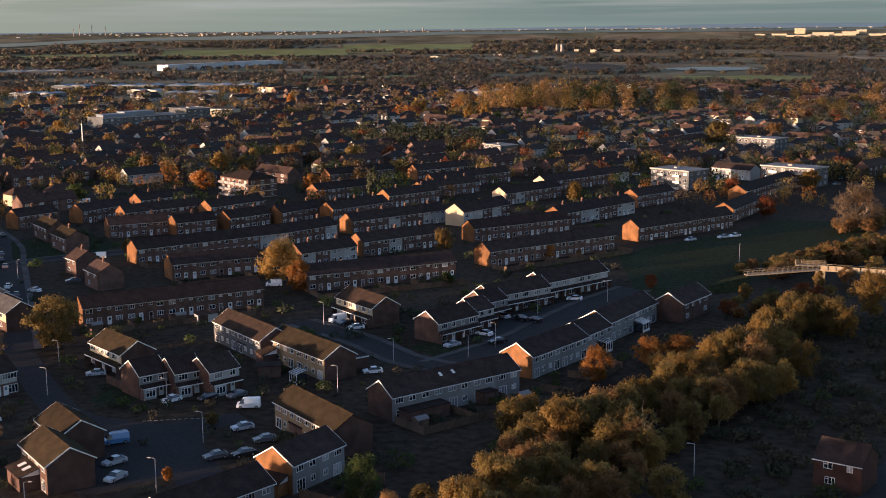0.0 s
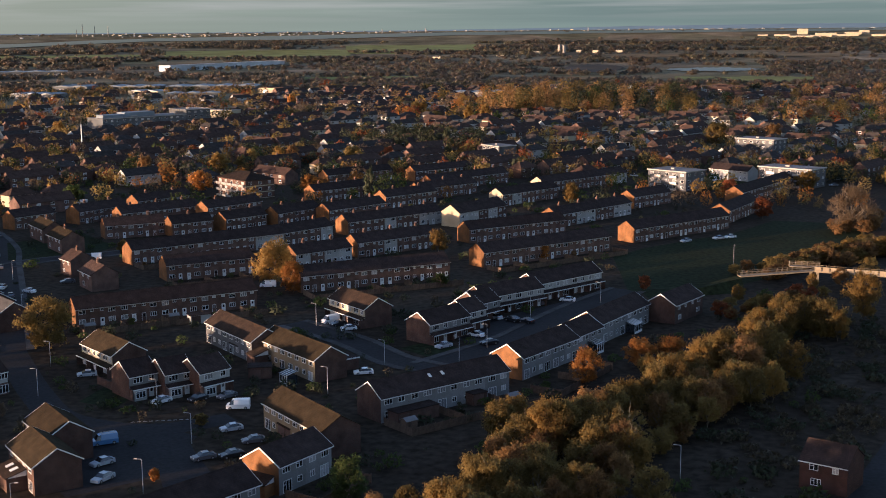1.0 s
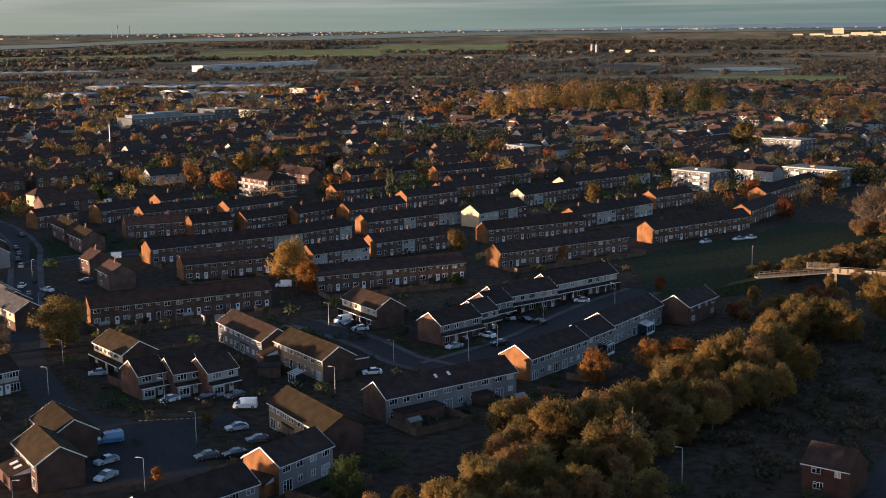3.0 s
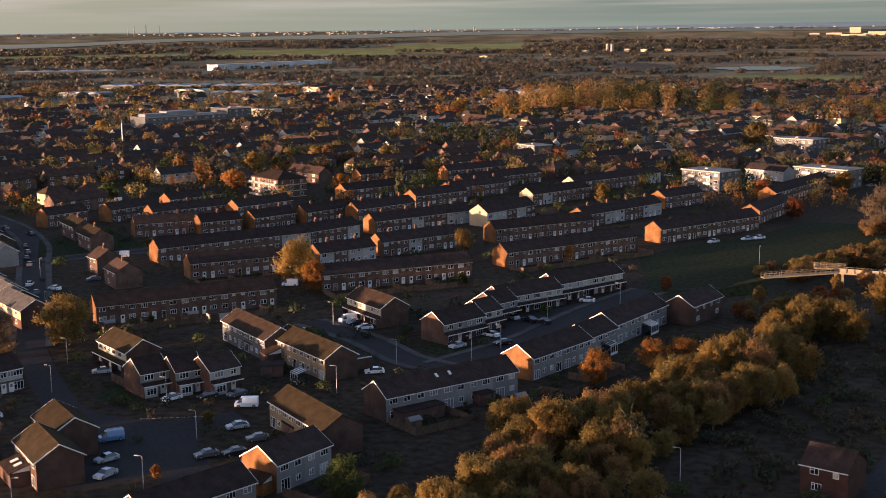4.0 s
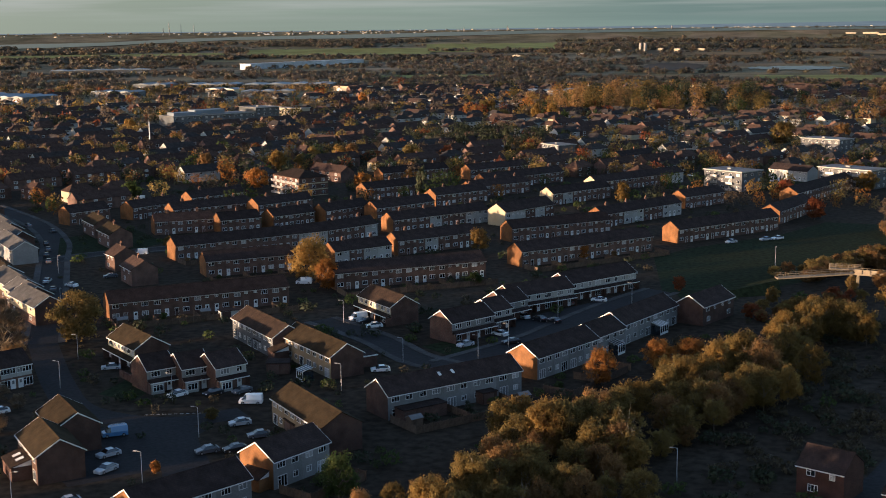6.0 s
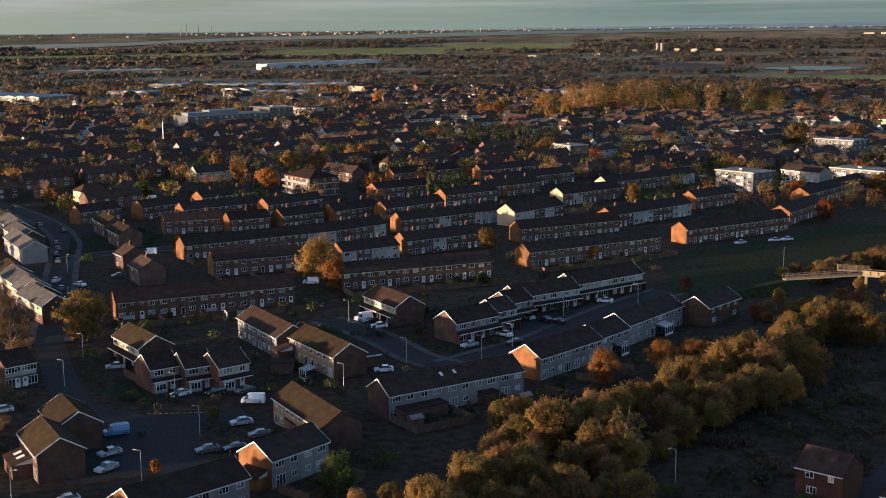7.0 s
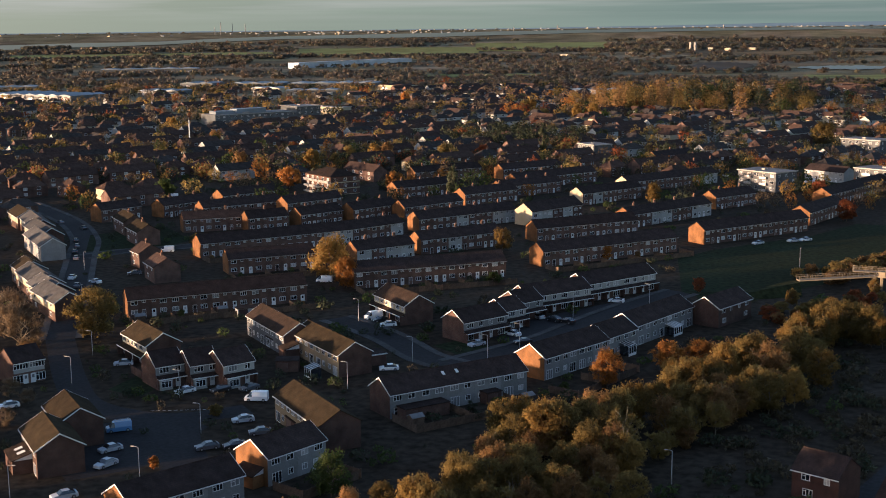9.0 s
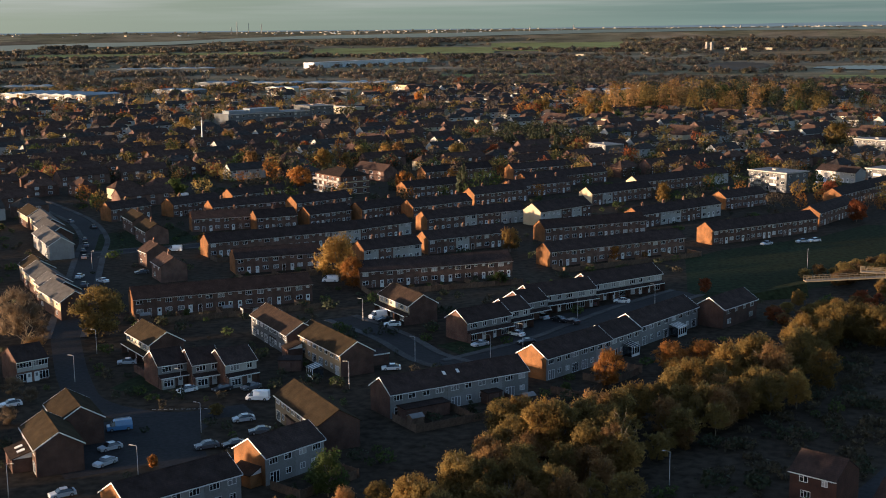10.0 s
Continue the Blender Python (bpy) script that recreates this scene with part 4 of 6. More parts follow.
# the belt itself is dense: trees and scrub between its two edges
EDGE_A = ((-14, 180), (-4, 200), (1, 226), (17, 238), (30, 268), (52, 290), (70, 330))
EDGE_B = ((4, 172), (22, 197), (31, 220), (44, 240), (53, 260), (66, 296), (84, 322))
for k in range(112):
    u = (k + belt.random()) / 112 * 6 * 0.999
    i, f, w = int(u), u % 1, belt.random()
    ax, ay = (EDGE_A[i][j] * (1 - f) + EDGE_A[i + 1][j] * f for j in (0, 1))
    bx, by = (EDGE_B[i][j] * (1 - f) + EDGE_B[i + 1][j] * f for j in (0, 1))
    x, y = ax + (bx - ax) * w, ay + (by - ay) * w
    h = belt.uniform(6.5, 9.5) if 0.15 < w < 0.9 else belt.uniform(4, 7)
    kinds = ["birch", "birch", "birch", "olive", "brown"] if w > 0.62 and h > 4.5 else ["olive", "gold", "olive", "gold", "olive", "birch", "olive", "brown"]
    tree(belt.choice(kinds), x, y, h, h * belt.uniform(0.75, 1.1), h > 5, "trees along the main road")
for k in range(24):                      # scrub towards the bridge
    u = belt.random()
    x, y, h = 58 + 30 * u + belt.uniform(-7, 7), 330 + 30 * u + belt.uniform(-5, 5), belt.uniform(2.5, 4.2)
    tree(belt.choice(["brown", "olive", "rust", "gold"]), x, y, h, h * 1.4, False, "scrub on the bank")
for k in range(62):                      # scrub on the bank beyond the bridge
    u = belt.uniform(0, 1.35)
    x, y, h = 72 + 42 * u + belt.uniform(-5, 9), 384 + 36 * u + belt.uniform(-7, 7), belt.uniform(3, 5) + 1.6 * u
    tree(belt.choice(["brown", "olive", "brown", "olive", "gold"]), x, y, h, h * 1.3, False, "scrub on the bank")

for x, y, h in ((120, 466, 4), (124, 470, 5), (130, 468, 5.5), (134, 474, 5), (128, 479, 6), (121, 476, 4.5), (137, 481, 6), (140, 490, 6.5)):     # round the foot of the large half-bare tree
    tree("brown", x, y, h, h * 1.3, False, "scrub on the bank")

# added unseen houses and trees, out of view on the sun's side, to cast shade
for x, y, ang, length in ((-150, 165, 47, 38), (-182, 205, 47, 38), (-128, 118, 47, 32), (-215, 262, 45, 40), (-262, 330, -48, 36), (-300, 385, -50, 36), (-330, 440, -50, 36), (-100, 82, 50, 30), (-168, 226, -45, 22)):
    terrace(x, y, ang, length, round(length / 6), layout="plain", label="unseen brick terrace added to cast shade")
for k in range(16):
    y = 200 + 15.0 * k + belt.uniform(-2, 2)
    x = 29 - 0.551 * y - belt.uniform(7, 17)
    h = belt.uniform(5.5, 7.5) if y < 330 else belt.uniform(8, 10)
    tree(belt.choice(["brown", "olive", "gold"]), x, y, h, h * belt.uniform(0.8, 1.1), False, "trees near the road")
for x, y, h in ((-112, 166, 9), (-104, 158, 9.5), (-96, 151, 9), (-88, 145, 9.5), (-124, 222, 11), (-131, 214, 11.5), (-126, 231, 10.5), (-122, 214, 9.5), (-118, 228, 9)):      # unseen trees added on the sun's side to shade the near court
    tree("brown", x, y, h, h, False, "trees near the road")
for x, y, h in ((-103.9, 241.6, 4.5), (-98, 238.3, 3.5), (-95.1, 223.4, 4)):     # shrubs of the gardens beside the near court
    tree("bare", x, y, h, h * 1.2, False, "garden shrubs")
for x, y, h in ((-36, 156, 12.5), (-28, 156, 13), (-21, 155, 14), (-14, 156, 13), (-6, 158, 13.5), (2, 157, 13), (9, 160, 13), (17, 158, 13.5), (25, 159, 13)):     # unseen trees added behind the near edge to shade the ground beyond
    tree("brown", x, y, h, h * 0.9, True, "trees along the main road")
# ---- blocks of flats and large buildings ----


def block(x, y, ang, length, depth, height, storeys, bays, wall, roof=FELT, label="", category="building", name="apartment_block", balcony=(), side_bays=0, hip=0.0, parapet=0.35, bands=None):
    """A block with a flat or hipped roof; (x, y): the front's left corner."""
    ob = thing(name, pose(x, y, land(x, y), 0, 0, ang), label, category)
    claim(x, y, ang, length, depth)
    part("wall", Shape().box(0, length, 0, depth, -1, height), wall, ob)
    if hip:
        o = 0.6
        s = Shape().add([(-o, -o, height), (length + o, -o, height), (length + o, depth + o, height), (-o, depth + o, height), (depth / 2, depth / 2, height + hip), (length - depth / 2, depth / 2, height + hip)],
                        [(0, 1, 5, 4), (1, 2, 5), (2, 3, 4, 5), (3, 0, 4), (3, 2, 1, 0)])
        part("roof", s, roof, ob)
    else:
        part("roof", Shape().box(-0.4, length + 0.4, -0.4, depth + 0.4, height, height + 0.25), roof, ob)
        part("roof_edge", Shape().box(-0.45, length + 0.45, -0.45, -0.4, height - 0.15, height + parapet), WHITE_WALL, ob)
        part("roof_edge", Shape().box(length + 0.4, length + 0.45, -0.4, depth + 0.45, height - 0.15, height + parapet), WHITE_WALL, ob)
        part("rooflight", Shape().box(length * 0.4, length * 0.48, depth * 0.4, depth * 0.55, height + 0.25, height + 0.9), CONCRETE, ob)
    gap = height / storeys
    for k in range(storeys if bands else 0):
        part("band", Shape().box(-0.06, length + 0.06, -0.06, 0.0, k * gap - 0.1, k * gap + 0.6), bands, ob, "pale horizontal band")
        part("band", Shape().box(length, length + 0.06, 0.0, depth, k * gap - 0.1, k * gap + 0.3), bands, ob, "pale horizontal band")
    for k in range(storeys):
        for i in range(bays):
            window(ob, (i + 0.5) * length / bays, 0, k * gap + 0.8, min(1.9, length / bays * 0.6), 1.35, 2 + i % 2)
            if i in balcony:
                b = part("balcony", Shape().box((i + 0.05) * length / bays, (i + 0.95) * length / bays, -1.3, -0.03, k * gap - 0.12, k * gap + 0.06), CONCRETE, ob, "projecting concrete balcony")
                part("balcony_rail", Shape().box((i + 0.05) * length / bays, (i + 0.95) * length / bays, -1.32, -1.26, k * gap + 0.06, k * gap + 1.0), METAL, b)
        for i in range(side_bays):
            window(ob, length, (i + 0.5) * depth / side_bays, k * gap + 0.8, 1.5, 1.35, 2, 90)
    return ob


# the flats' walls carry their shade in the render colour
block(66.8, 606.0, -43.6, 21.5, 15.0, 8.7, 3, 5, SHADED_WALL, label="grey-white three-storey flats with balconies and flat roof", balcony=(1, 3), side_bays=3)
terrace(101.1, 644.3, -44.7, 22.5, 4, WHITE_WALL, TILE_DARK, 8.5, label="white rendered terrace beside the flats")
block(120.0, 616.9, -41.0, 27.2, 14.0, 8.7, 3, 6, SHADED_WALL, label="pale three-storey flats with flat roof behind trees", balcony=(1, 4), side_bays=3)
block(135.3, 771.7, -40.8, 25.3, 15.0, 9.0, 3, 6, SHADED_WALL, label="grey-white three-storey flats with flat roof", side_bays=3)
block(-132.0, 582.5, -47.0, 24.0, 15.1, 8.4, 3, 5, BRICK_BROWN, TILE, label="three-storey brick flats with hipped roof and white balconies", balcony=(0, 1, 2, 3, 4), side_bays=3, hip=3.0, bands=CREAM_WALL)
block(-14.1, 739.4, -52.0, 16.0, 12.0, 8.5, 3, 4, SHADED_WALL, label="grey-white three-storey block with flat roof", side_bays=0)
office = block(-302.8, 953.4, 46.0, 72.0, 24.0, 9.5, 3, 14, OFFICE_WALL, FELT, name="office_building", label="dark glazed office building with stepped flat roof", side_bays=0)
for x0, x1, y0, y1, top in ((3, 20, 5, 16, 12.0), (24, 50, 10, 22, 12.8)):
    part("plant_room", Shape().box(x0, x1, y0, y1, 9.75, top), SHEET, office, "pale blue rooftop plant room")
block(-252.4, 1005.4, 46.0, 22.0, 26.0, 13.0, 4, 4, OFFICE_WALL, FELT, name="office_building", label="dark office tower wing with flat roof", side_bays=3)
block(-318.4, 979.5, -44.0, 16.0, 20.0, 9.0, 2, 3, CREAM_WALL, name="office_building", label="pale office wing catching the sun", side_bays=2)
block(-272.4, 1078.0, -24.0, 49.0, 12.0, 9.0, 2, 12, CREAM_WALL, name="school_building", label="long low cream building lit by the sun")


def shed(x, y, ang, length, depth, height, bays, label, wall=OFFICE_WALL, roof=SHEET):
    """An industrial shed with a row of shallow roofs."""
    ob = thing("industrial_shed", pose(x, y, land(x, y), 0, 0, ang), label, "warehouse")
    claim(x, y, ang, length, depth)
    part("wall", Shape().box(0, length, 0, depth, -1, height), wall, ob)
    w = length / bays
    for k in range(bays):
        s = Shape().add([(k * w, -0.5, height), ((k + 0.5) * w, -0.5, height + min(1.5, w * 0.09)), ((k + 1) * w, -0.5, height), (k * w, depth + 0.5, height), ((k + 0.5) * w, depth + 0.5, height + min(1.5, w * 0.09)), ((k + 1) * w, depth + 0.5, height)],
                        [(0, 1, 4, 3), (1, 2, 5, 4), (0, 2, 1), (3, 4, 5), (0, 3, 5, 2)])
        part("roof", s, roof, ob)
        part("loading_door", Shape().box((k + 0.35) * w, (k + 0.65) * w, -0.08, 0.05, 0, min(4.5, height * 0.6)), METAL, ob)
    return ob


block(-622.6, 2360.4, 63.7, 354.0, 26.0, 10.5, 1, 8, SHEET_PALE, SHEET_PALE, name="warehouse", label="huge pale blue distribution warehouse among fields", category="warehouse")
shed(-691.9, 1321.8, -10.0, 52.0, 60.0, 7.0, 3, "pale blue industrial shed with ridged roofs")
shed(-640.0, 1312.0, -22.0, 70.0, 50.0, 7.0, 4, "blue-grey industrial shed with ridged roofs")
shed(-564.8, 1581.8, -4.0, 44.0, 40.0, 7.0, 2, "pale sheet-metal shed beside trees")
shed(-507.3, 1600.9, -4.0, 70.0, 40.0, 6.0, 3, "long pale sheet-metal shed")
shed(-426.1, 1590.0, 4.0, 114.0, 45.0, 6.0, 4, "long low industrial shed with grey roof")
shed(-445.8, 1500.0, -20.0, 42.0, 20.0, 5.0, 2, "low shed with a sunlit end", CREAM_WALL)
shed(-299.4, 1540.0, -24.0, 42.0, 24.0, 6.0, 2, "low shed with a sunlit cream wall", CREAM_WALL, TILE_RED)
shed(-788.0, 1500.0, 20.0, 60.0, 40.0, 6.0, 3, "low grey industrial shed")
shed(-900.0, 2100.0, 18.0, 166.0, 50.0, 8.0, 5, "long pale distant shed before the fields")
shed(-380.0, 1420.0, 10.0, 60.0, 30.0, 5.5, 3, "grey industrial shed behind houses")
shed(-560.0, 1430.0, -12.0, 55.0, 30.0, 5.5, 3, "grey industrial shed among trees")
shed(95.0, 1330.0, -8.0, 50.0, 20.0, 5.0, 2, "low pale building beside woodland", CREAM_WALL)
shed(-60.0, 1420.0, 6.0, 60.0, 24.0, 5.0, 3, "low school building with pale roof", WHITE_WALL)

# deep shade is put into the dark brick and tiles of both houses
terrace(49.6, 204.0, -34.0, 8.0, 1, BRICK_SHADED, TILE_DARK, 7.5, 5.0, 7.4, "small", label="red-brick house with lit windows, deep shade in its brick colour")
terrace(60.5, 192.0, -34.0, 10.0, 1, BRICK_SHADED, TILE_DARK, 7.5, 5.0, 7.4, "small", label="red-brick house beside its neighbour, shade in its brick colour")


def garage(x, y, ang, w, d, label, h=2.5, wall=BRICK_BROWN, edge=True, lean=0.0):
    """A flat-roofed garage or extension."""
    ob = thing("garage", pose(x, y, 0, 0, 0, ang), label, "garage")
    part("wall", Shape().box(0, w, 0, d, -0.2, h), wall, ob)
    if lean:
        part("roof", Shape().prism([(-0.25, h - 0.05), (-0.25, h + 0.07), (d - 0.02, h + lean + 0.12), (d - 0.02, h + lean)], -0.15, w + 0.15), TILE, ob)
        part("gable_boards", Shape().prism([(0, h), (d - 0.03, h + lean - 0.02), (d - 0.03, h)], 0, w), WHITE_PLASTIC, ob, "white boarded lean-to ends")
    else:
        part("roof", Shape().box(-0.15, w + 0.15, -0.15, d + 0.15, h, h + 0.15), TILE_DARK, ob)
    if edge:
        part("fascia", Shape().box(-0.18, w + 0.18, -0.19, -0.15, h - 0.1, h + 0.18), WHITE_PLASTIC, ob, "white fascia")
    part("garage_door", Shape().box(0.3, min(w - 0.3, 2.7), -0.05, 0.03, 0, 2.1), WHITE_PLASTIC if edge else DARK_DOOR, ob)
    return ob


garage(-39.0, 272.0, 38.0, 9.5, 5.0, "flat-roofed brick garages beside the terrace")
garage(-57.5, 281.0, -52.0, 4.0, 3.5, "lean-to tiled extension behind the terrace", edge=False, lean=1.1)
garage(-63.5, 291.0, -52.0, 4.5, 3.0, "lean-to extension on the terrace front", edge=False, lean=1.1)
rooflit = garage(-84.5, 203.0, -53.0, 7.0, 4.0, "tiled lean-to with rooflights beside brown-brick house", edge=False, lean=1.2)
for x in (2.0, 4.4):
    part("rooflight", Shape().box(0, 1.0, -0.7, 0.7, 0, 0.09), WHITE_PLASTIC, rooflit, "white-framed rooflight", at=pose(x, 1.9, 3.24, 16.5, 0, 0))
garage(-41.56, 198.83, -31.9, 5.0, 2.36, "tiled lean-to against a sunlit orange gable", 2.2, BRICK_SUNLIT, False, 1.0)
garage(-41.0, 229.0, -54.0, 5.0, 4.0, "lean-to tiled extension before the mossy terrace", edge=False, lean=1.1)
garage(-54.5, 268.0, 10.0, 5.0, 4.0, "small dark garage behind gardens", edge=False)
garage(-80.0, 320.0, 32.0, 5.5, 3.0, "long pale flat-roofed shed in a garden", 2.2, WHITE_WALL, False)

garage(-5.1, 248.9, 41.0, 3.6, 2.6, "small brick porch on the garden side of a terrace", 2.4, BRICK_BROWN, False)
for x in (13.4, 16.6):
    part("rooflight", Shape().box(x, x + 0.6, -0.5, 0.5, 0, 0.08), WHITE_PLASTIC, skylit_row, "white rooflight").matrix_basis = pose(0, 2.4, 6.66, 31, 0, 0)

# brick garden wall with a white arched gate
wall_thing = thing("garden_wall", pose(-86.3, 263.8, 0, 0, 0, -47.5), "brick garden wall beside the front lawn", "wall")
for k in range(6):
    part("wall_panel", Shape().box(k * 2.1 + 0.22, k * 2.1 + 2.1, -0.11, 0.11, -0.2, 1.7), BRICK_BROWN, wall_thing)
    part("pier", Shape().box(k * 2.1 - 0.08, k * 2.1 + 0.22, -0.16, 0.16, -0.2, 1.85), BRICK_BROWN, wall_thing)
arch = [(1.0 * math.cos(a), 1.4 + 0.9 * math.sin(a)) for a in (math.pi * i / 12 for i in range(13))]
gate = Shape().tube([(12.9 + 1.0, 0, 0)] + [(12.9 + x, 0, z) for x, z in arch] + [(12.9 - 1.0, 0, 0)], [0.09] * 15, 6)
part("gate_arch", gate, WHITE_PLASTIC, wall_thing, "white painted arch")

# conservatories


def conservatory(x, y, ang, bays, label):
    """White-framed glass room against a house front; (x, y) is its left corner at the wall."""
    ob, w = thing("conservatory", pose(x, y, 0, 0, 0, ang), label, "conservatory"), bays + 0.1
    bars = sorted([k - 0.1 for k in range(bays + 1)] + [float(k) for k in range(bays + 1)])
    part("frame", Shape().lattice(bars, [0, 0.6, 2.1, 2.25], lambda i, j: i % 2 == 1 and j == 1, -2.6, -2.5), WHITE_PLASTIC, ob)
    for q in (-0.1, float(bays) - 0.1):
        part("side", Shape().box(q, q + 0.1, -2.5, -0.04, 0, 2.2), PANE, ob)
    part("glass_roof", Shape().prism([(-2.7, 2.22), (-2.7, 2.3), (-0.05, 2.95), (-0.05, 2.87)], -0.15, w), PANE, ob)
    for k in range(bays + 1):
        part("rafter", Shape().prism([(-2.72, 2.3), (-2.72, 2.38), (-0.05, 3.03), (-0.05, 2.95)], k - 0.09, k - 0.02), WHITE_PLASTIC, ob)
    part("glazing", Shape().box(0.0, bays - 0.1, -2.56, -2.54, 0.6, 2.1), PANE, ob)


conservatory(-45.0, 266.5, -51, 3, "white-framed glass conservatory on the terrace front")
conservatory(30.8, 312.6, 59.9, 4, "pale conservatory on a grey terrace behind trees")
conservatory(20.3, 292.3, 58.5, 3, "small conservatory beside an orange tree")
garage(-19.1, 235.4, 41.0, 10.0, 3.3, "flat-roofed dark extension on a garden front", 2.5, BRICK_BROWN, False)

# tall mast between the houses
mast = thing("mast", pose(-269.9, 806.1, 0), "pale slender mast standing among houses", "mast")
part("pole", Shape().tube([(0, 0, -0.5), (0, 0, 8), (0, 0, 16.5)], [0.45, 0.38, 0.3], 10), WHITE_PLASTIC, mast)
part("antenna", Shape().tube([(0, 0, 16.5), (0, 0, 18.5)], [0.12, 0.06], 6), METAL, mast)

# ---- footbridge over the main road ----
bridge = thing("footbridge", pose(0, 0, 0), "buff concrete footbridge with ramp and metal railings", "bridge")


def bridge_run(a, b, z0, z1, width, panels, deck=0.5, solid=False):
    """A straight run of the bridge with a deck and two railings."""
    a, b = Vector((*a, z0)), Vector((*b, z1))
    way = (b - a)
    side = Vector((-way.y, way.x, 0)).normalized() * width / 2
    v = []
    for p in (a, b):
        v += [p - side, p + side, p + side - Vector((0, 0, deck)), p - side - Vector((0, 0, deck))]
    part("deck", Shape().add(v, [(0, 1, 2, 3), (4, 7, 6, 5), (0, 4, 5, 1), (1, 5, 6, 2), (2, 6, 7, 3), (3, 7, 4, 0)]), BRIDGE_PAINT, bridge)
    n = max(2, int(way.length / 1.5))
    for q in (-1, 1):
        for h in (0.6, 1.2):
            part("rail", Shape().tube([a + side * q + Vector((0, 0, h)), b + side * q + Vector((0, 0, h))], [0.05, 0.05], 6), BRIDGE_RAIL, bridge)
        for i in range(n + 1):
            p = a + way * i / n + side * q
            part("post", Shape().tube([p, p + Vector((0, 0, 1.25))], [0.05, 0.05], 5), BRIDGE_RAIL, bridge)
    if solid:
        for i in range(panels):
            p, r = a + way * (i + 0.09) / panels - side * 1.06, a + way * (i + 0.91) / panels - side * 1.06
            up, out = Vector((0, 0, 1.25)), -side.normalized() * 0.08
            vv = [p - up * 0.16, r - up * 0.16, r + up, p + up]
            part("parapet_panel", Shape().add(vv + [t + out for t in vv], [(0, 3, 2, 1), (4, 5, 6, 7), (0, 1, 5, 4), (1, 2, 6, 5), (2, 3, 7, 6), (3, 0, 4, 7)]), BRIDGE_PAINT, bridge, "buff parapet panel")


bridge_run((68.3, 369.0), (91.0, 375.4), 3.6, 4.05, 2.2, 0, 0.3)
bridge_run((85.0, 381.0), (93.5, 379.0), 4.4, 4.4, 2.0, 0, 0.25)
bridge_run((91.3, 375.4), (149.3, 349.4), 4.1, 4.3, 2.6, 28, 0.45, True)
for x, y in ((90.0, 374.9), (91.9, 374.6), (120.0, 362.5), (122.0, 361.6)):
    part("pier", Shape().box(x - 0.3, x + 0.3, y - 0.5, y + 0.5, -0.5, 3.7), BRIDGE_PAINT, bridge, "square concrete pier")
setting("bank_1", Shape().add([(38, 350, -0.3), (69, 362, -0.3), (65, 376, -0.3), (36, 368, -0.3), (68.6, 367.4, 3.2), (67.6, 370.6, 3.2), (53, 362, 1.4)], [(0, 1, 4, 6), (1, 2, 5, 4), (2, 3, 6, 5), (3, 0, 6), (4, 5, 6), (3, 2, 1, 0)]), GRASS, "grass bank at the foot of the bridge ramp")
part("end_post", Shape().tube([(85.0, 380.7, 4.2), (85.0, 380.7, 5.9)], [0.2, 0.16], 8), BRIDGE_RAIL, bridge)

# ---- cars ----
car_stock = {}


def car_model(paint, van):
    key = (paint, van)
    if key in car_stock:
        return car_stock[key]
    if van:
        rows = ((-2.35, 0.55, 0.6), (-2.3, 0.8, 0.95), (-1.75, 1.0, 1.12), (-1.15, 1.05, 1.9), (-0.8, 1.05, 2.02), (2.3, 1.05, 2.05), (2.36, 0.9, 1.9))
        glassy, wide = {(2, 0), (2, 1), (3, 1)}, 0.95
    else:
        rows = ((-2.15, 0.55, 0.58), (-2.05, 0.68, 0.76), (-1.05, 0.86, 0.93), (-0.35, 0.9, 1.42), (0.85, 0.92, 1.45), (1.7, 0.93, 1.06), (2.08, 0.85, 0.95), (2.15, 0.55, 0.6))
        glassy, wide = {(2, 0), (2, 1), (3, 1), (4, 1), (4, 0)}, 0.88
    body, panes = Shape(), Shape()
    ring = []
    for y, belt_z, top in rows:
        inn = 0.72 if top > 1.3 else 0.93
        ring.append([(-wide * 0.96, y, 0.22), (-wide, y, belt_z), (-wide * inn, y, top), (wide * inn, y, top), (wide, y, belt_z), (wide * 0.96, y, 0.22)])
    for i in range(len(rows) - 1):
        a, b = ring[i], ring[i + 1]
        for k in range(6):
            q = [a[k], b[k], b[(k + 1) % 6], a[(k + 1) % 6]]
            is_side, is_top = k in (1, 3), k == 2
            (panes if ((i, 1) in glassy and is_side) or ((i, 0) in glassy and is_top) else body).add(q[::-1], [(0, 1, 2, 3)])
    body.add(ring[0], [(0, 1, 2, 3, 4, 5)]).add(ring[-1], [(5, 4, 3, 2, 1, 0)])
    wheel = Shape().tube([(-0.1, 0, 0), (0.1, 0, 0)], [0.32, 0.32], 14)
    hub = Shape().tube([(-0.115, 0, 0), (0.115, 0, 0)], [0.19, 0.19], 10)
    lamp = Shape().box(-0.17, 0.17, -0.05, 0.05, -0.07, 0.07)
    car_stock[key] = (body.mesh("body", PAINTS[paint]), panes.mesh("glazing", CAR_GLASS), wheel.mesh("wheel", RUBBER), hub.mesh("hubcap", METAL), lamp.mesh("headlight", WHITE_PLASTIC), lamp.mesh("tail_light", PAINTS["red"]), rows[0][0], rows[-1][0], wide)
    return car_stock[key]


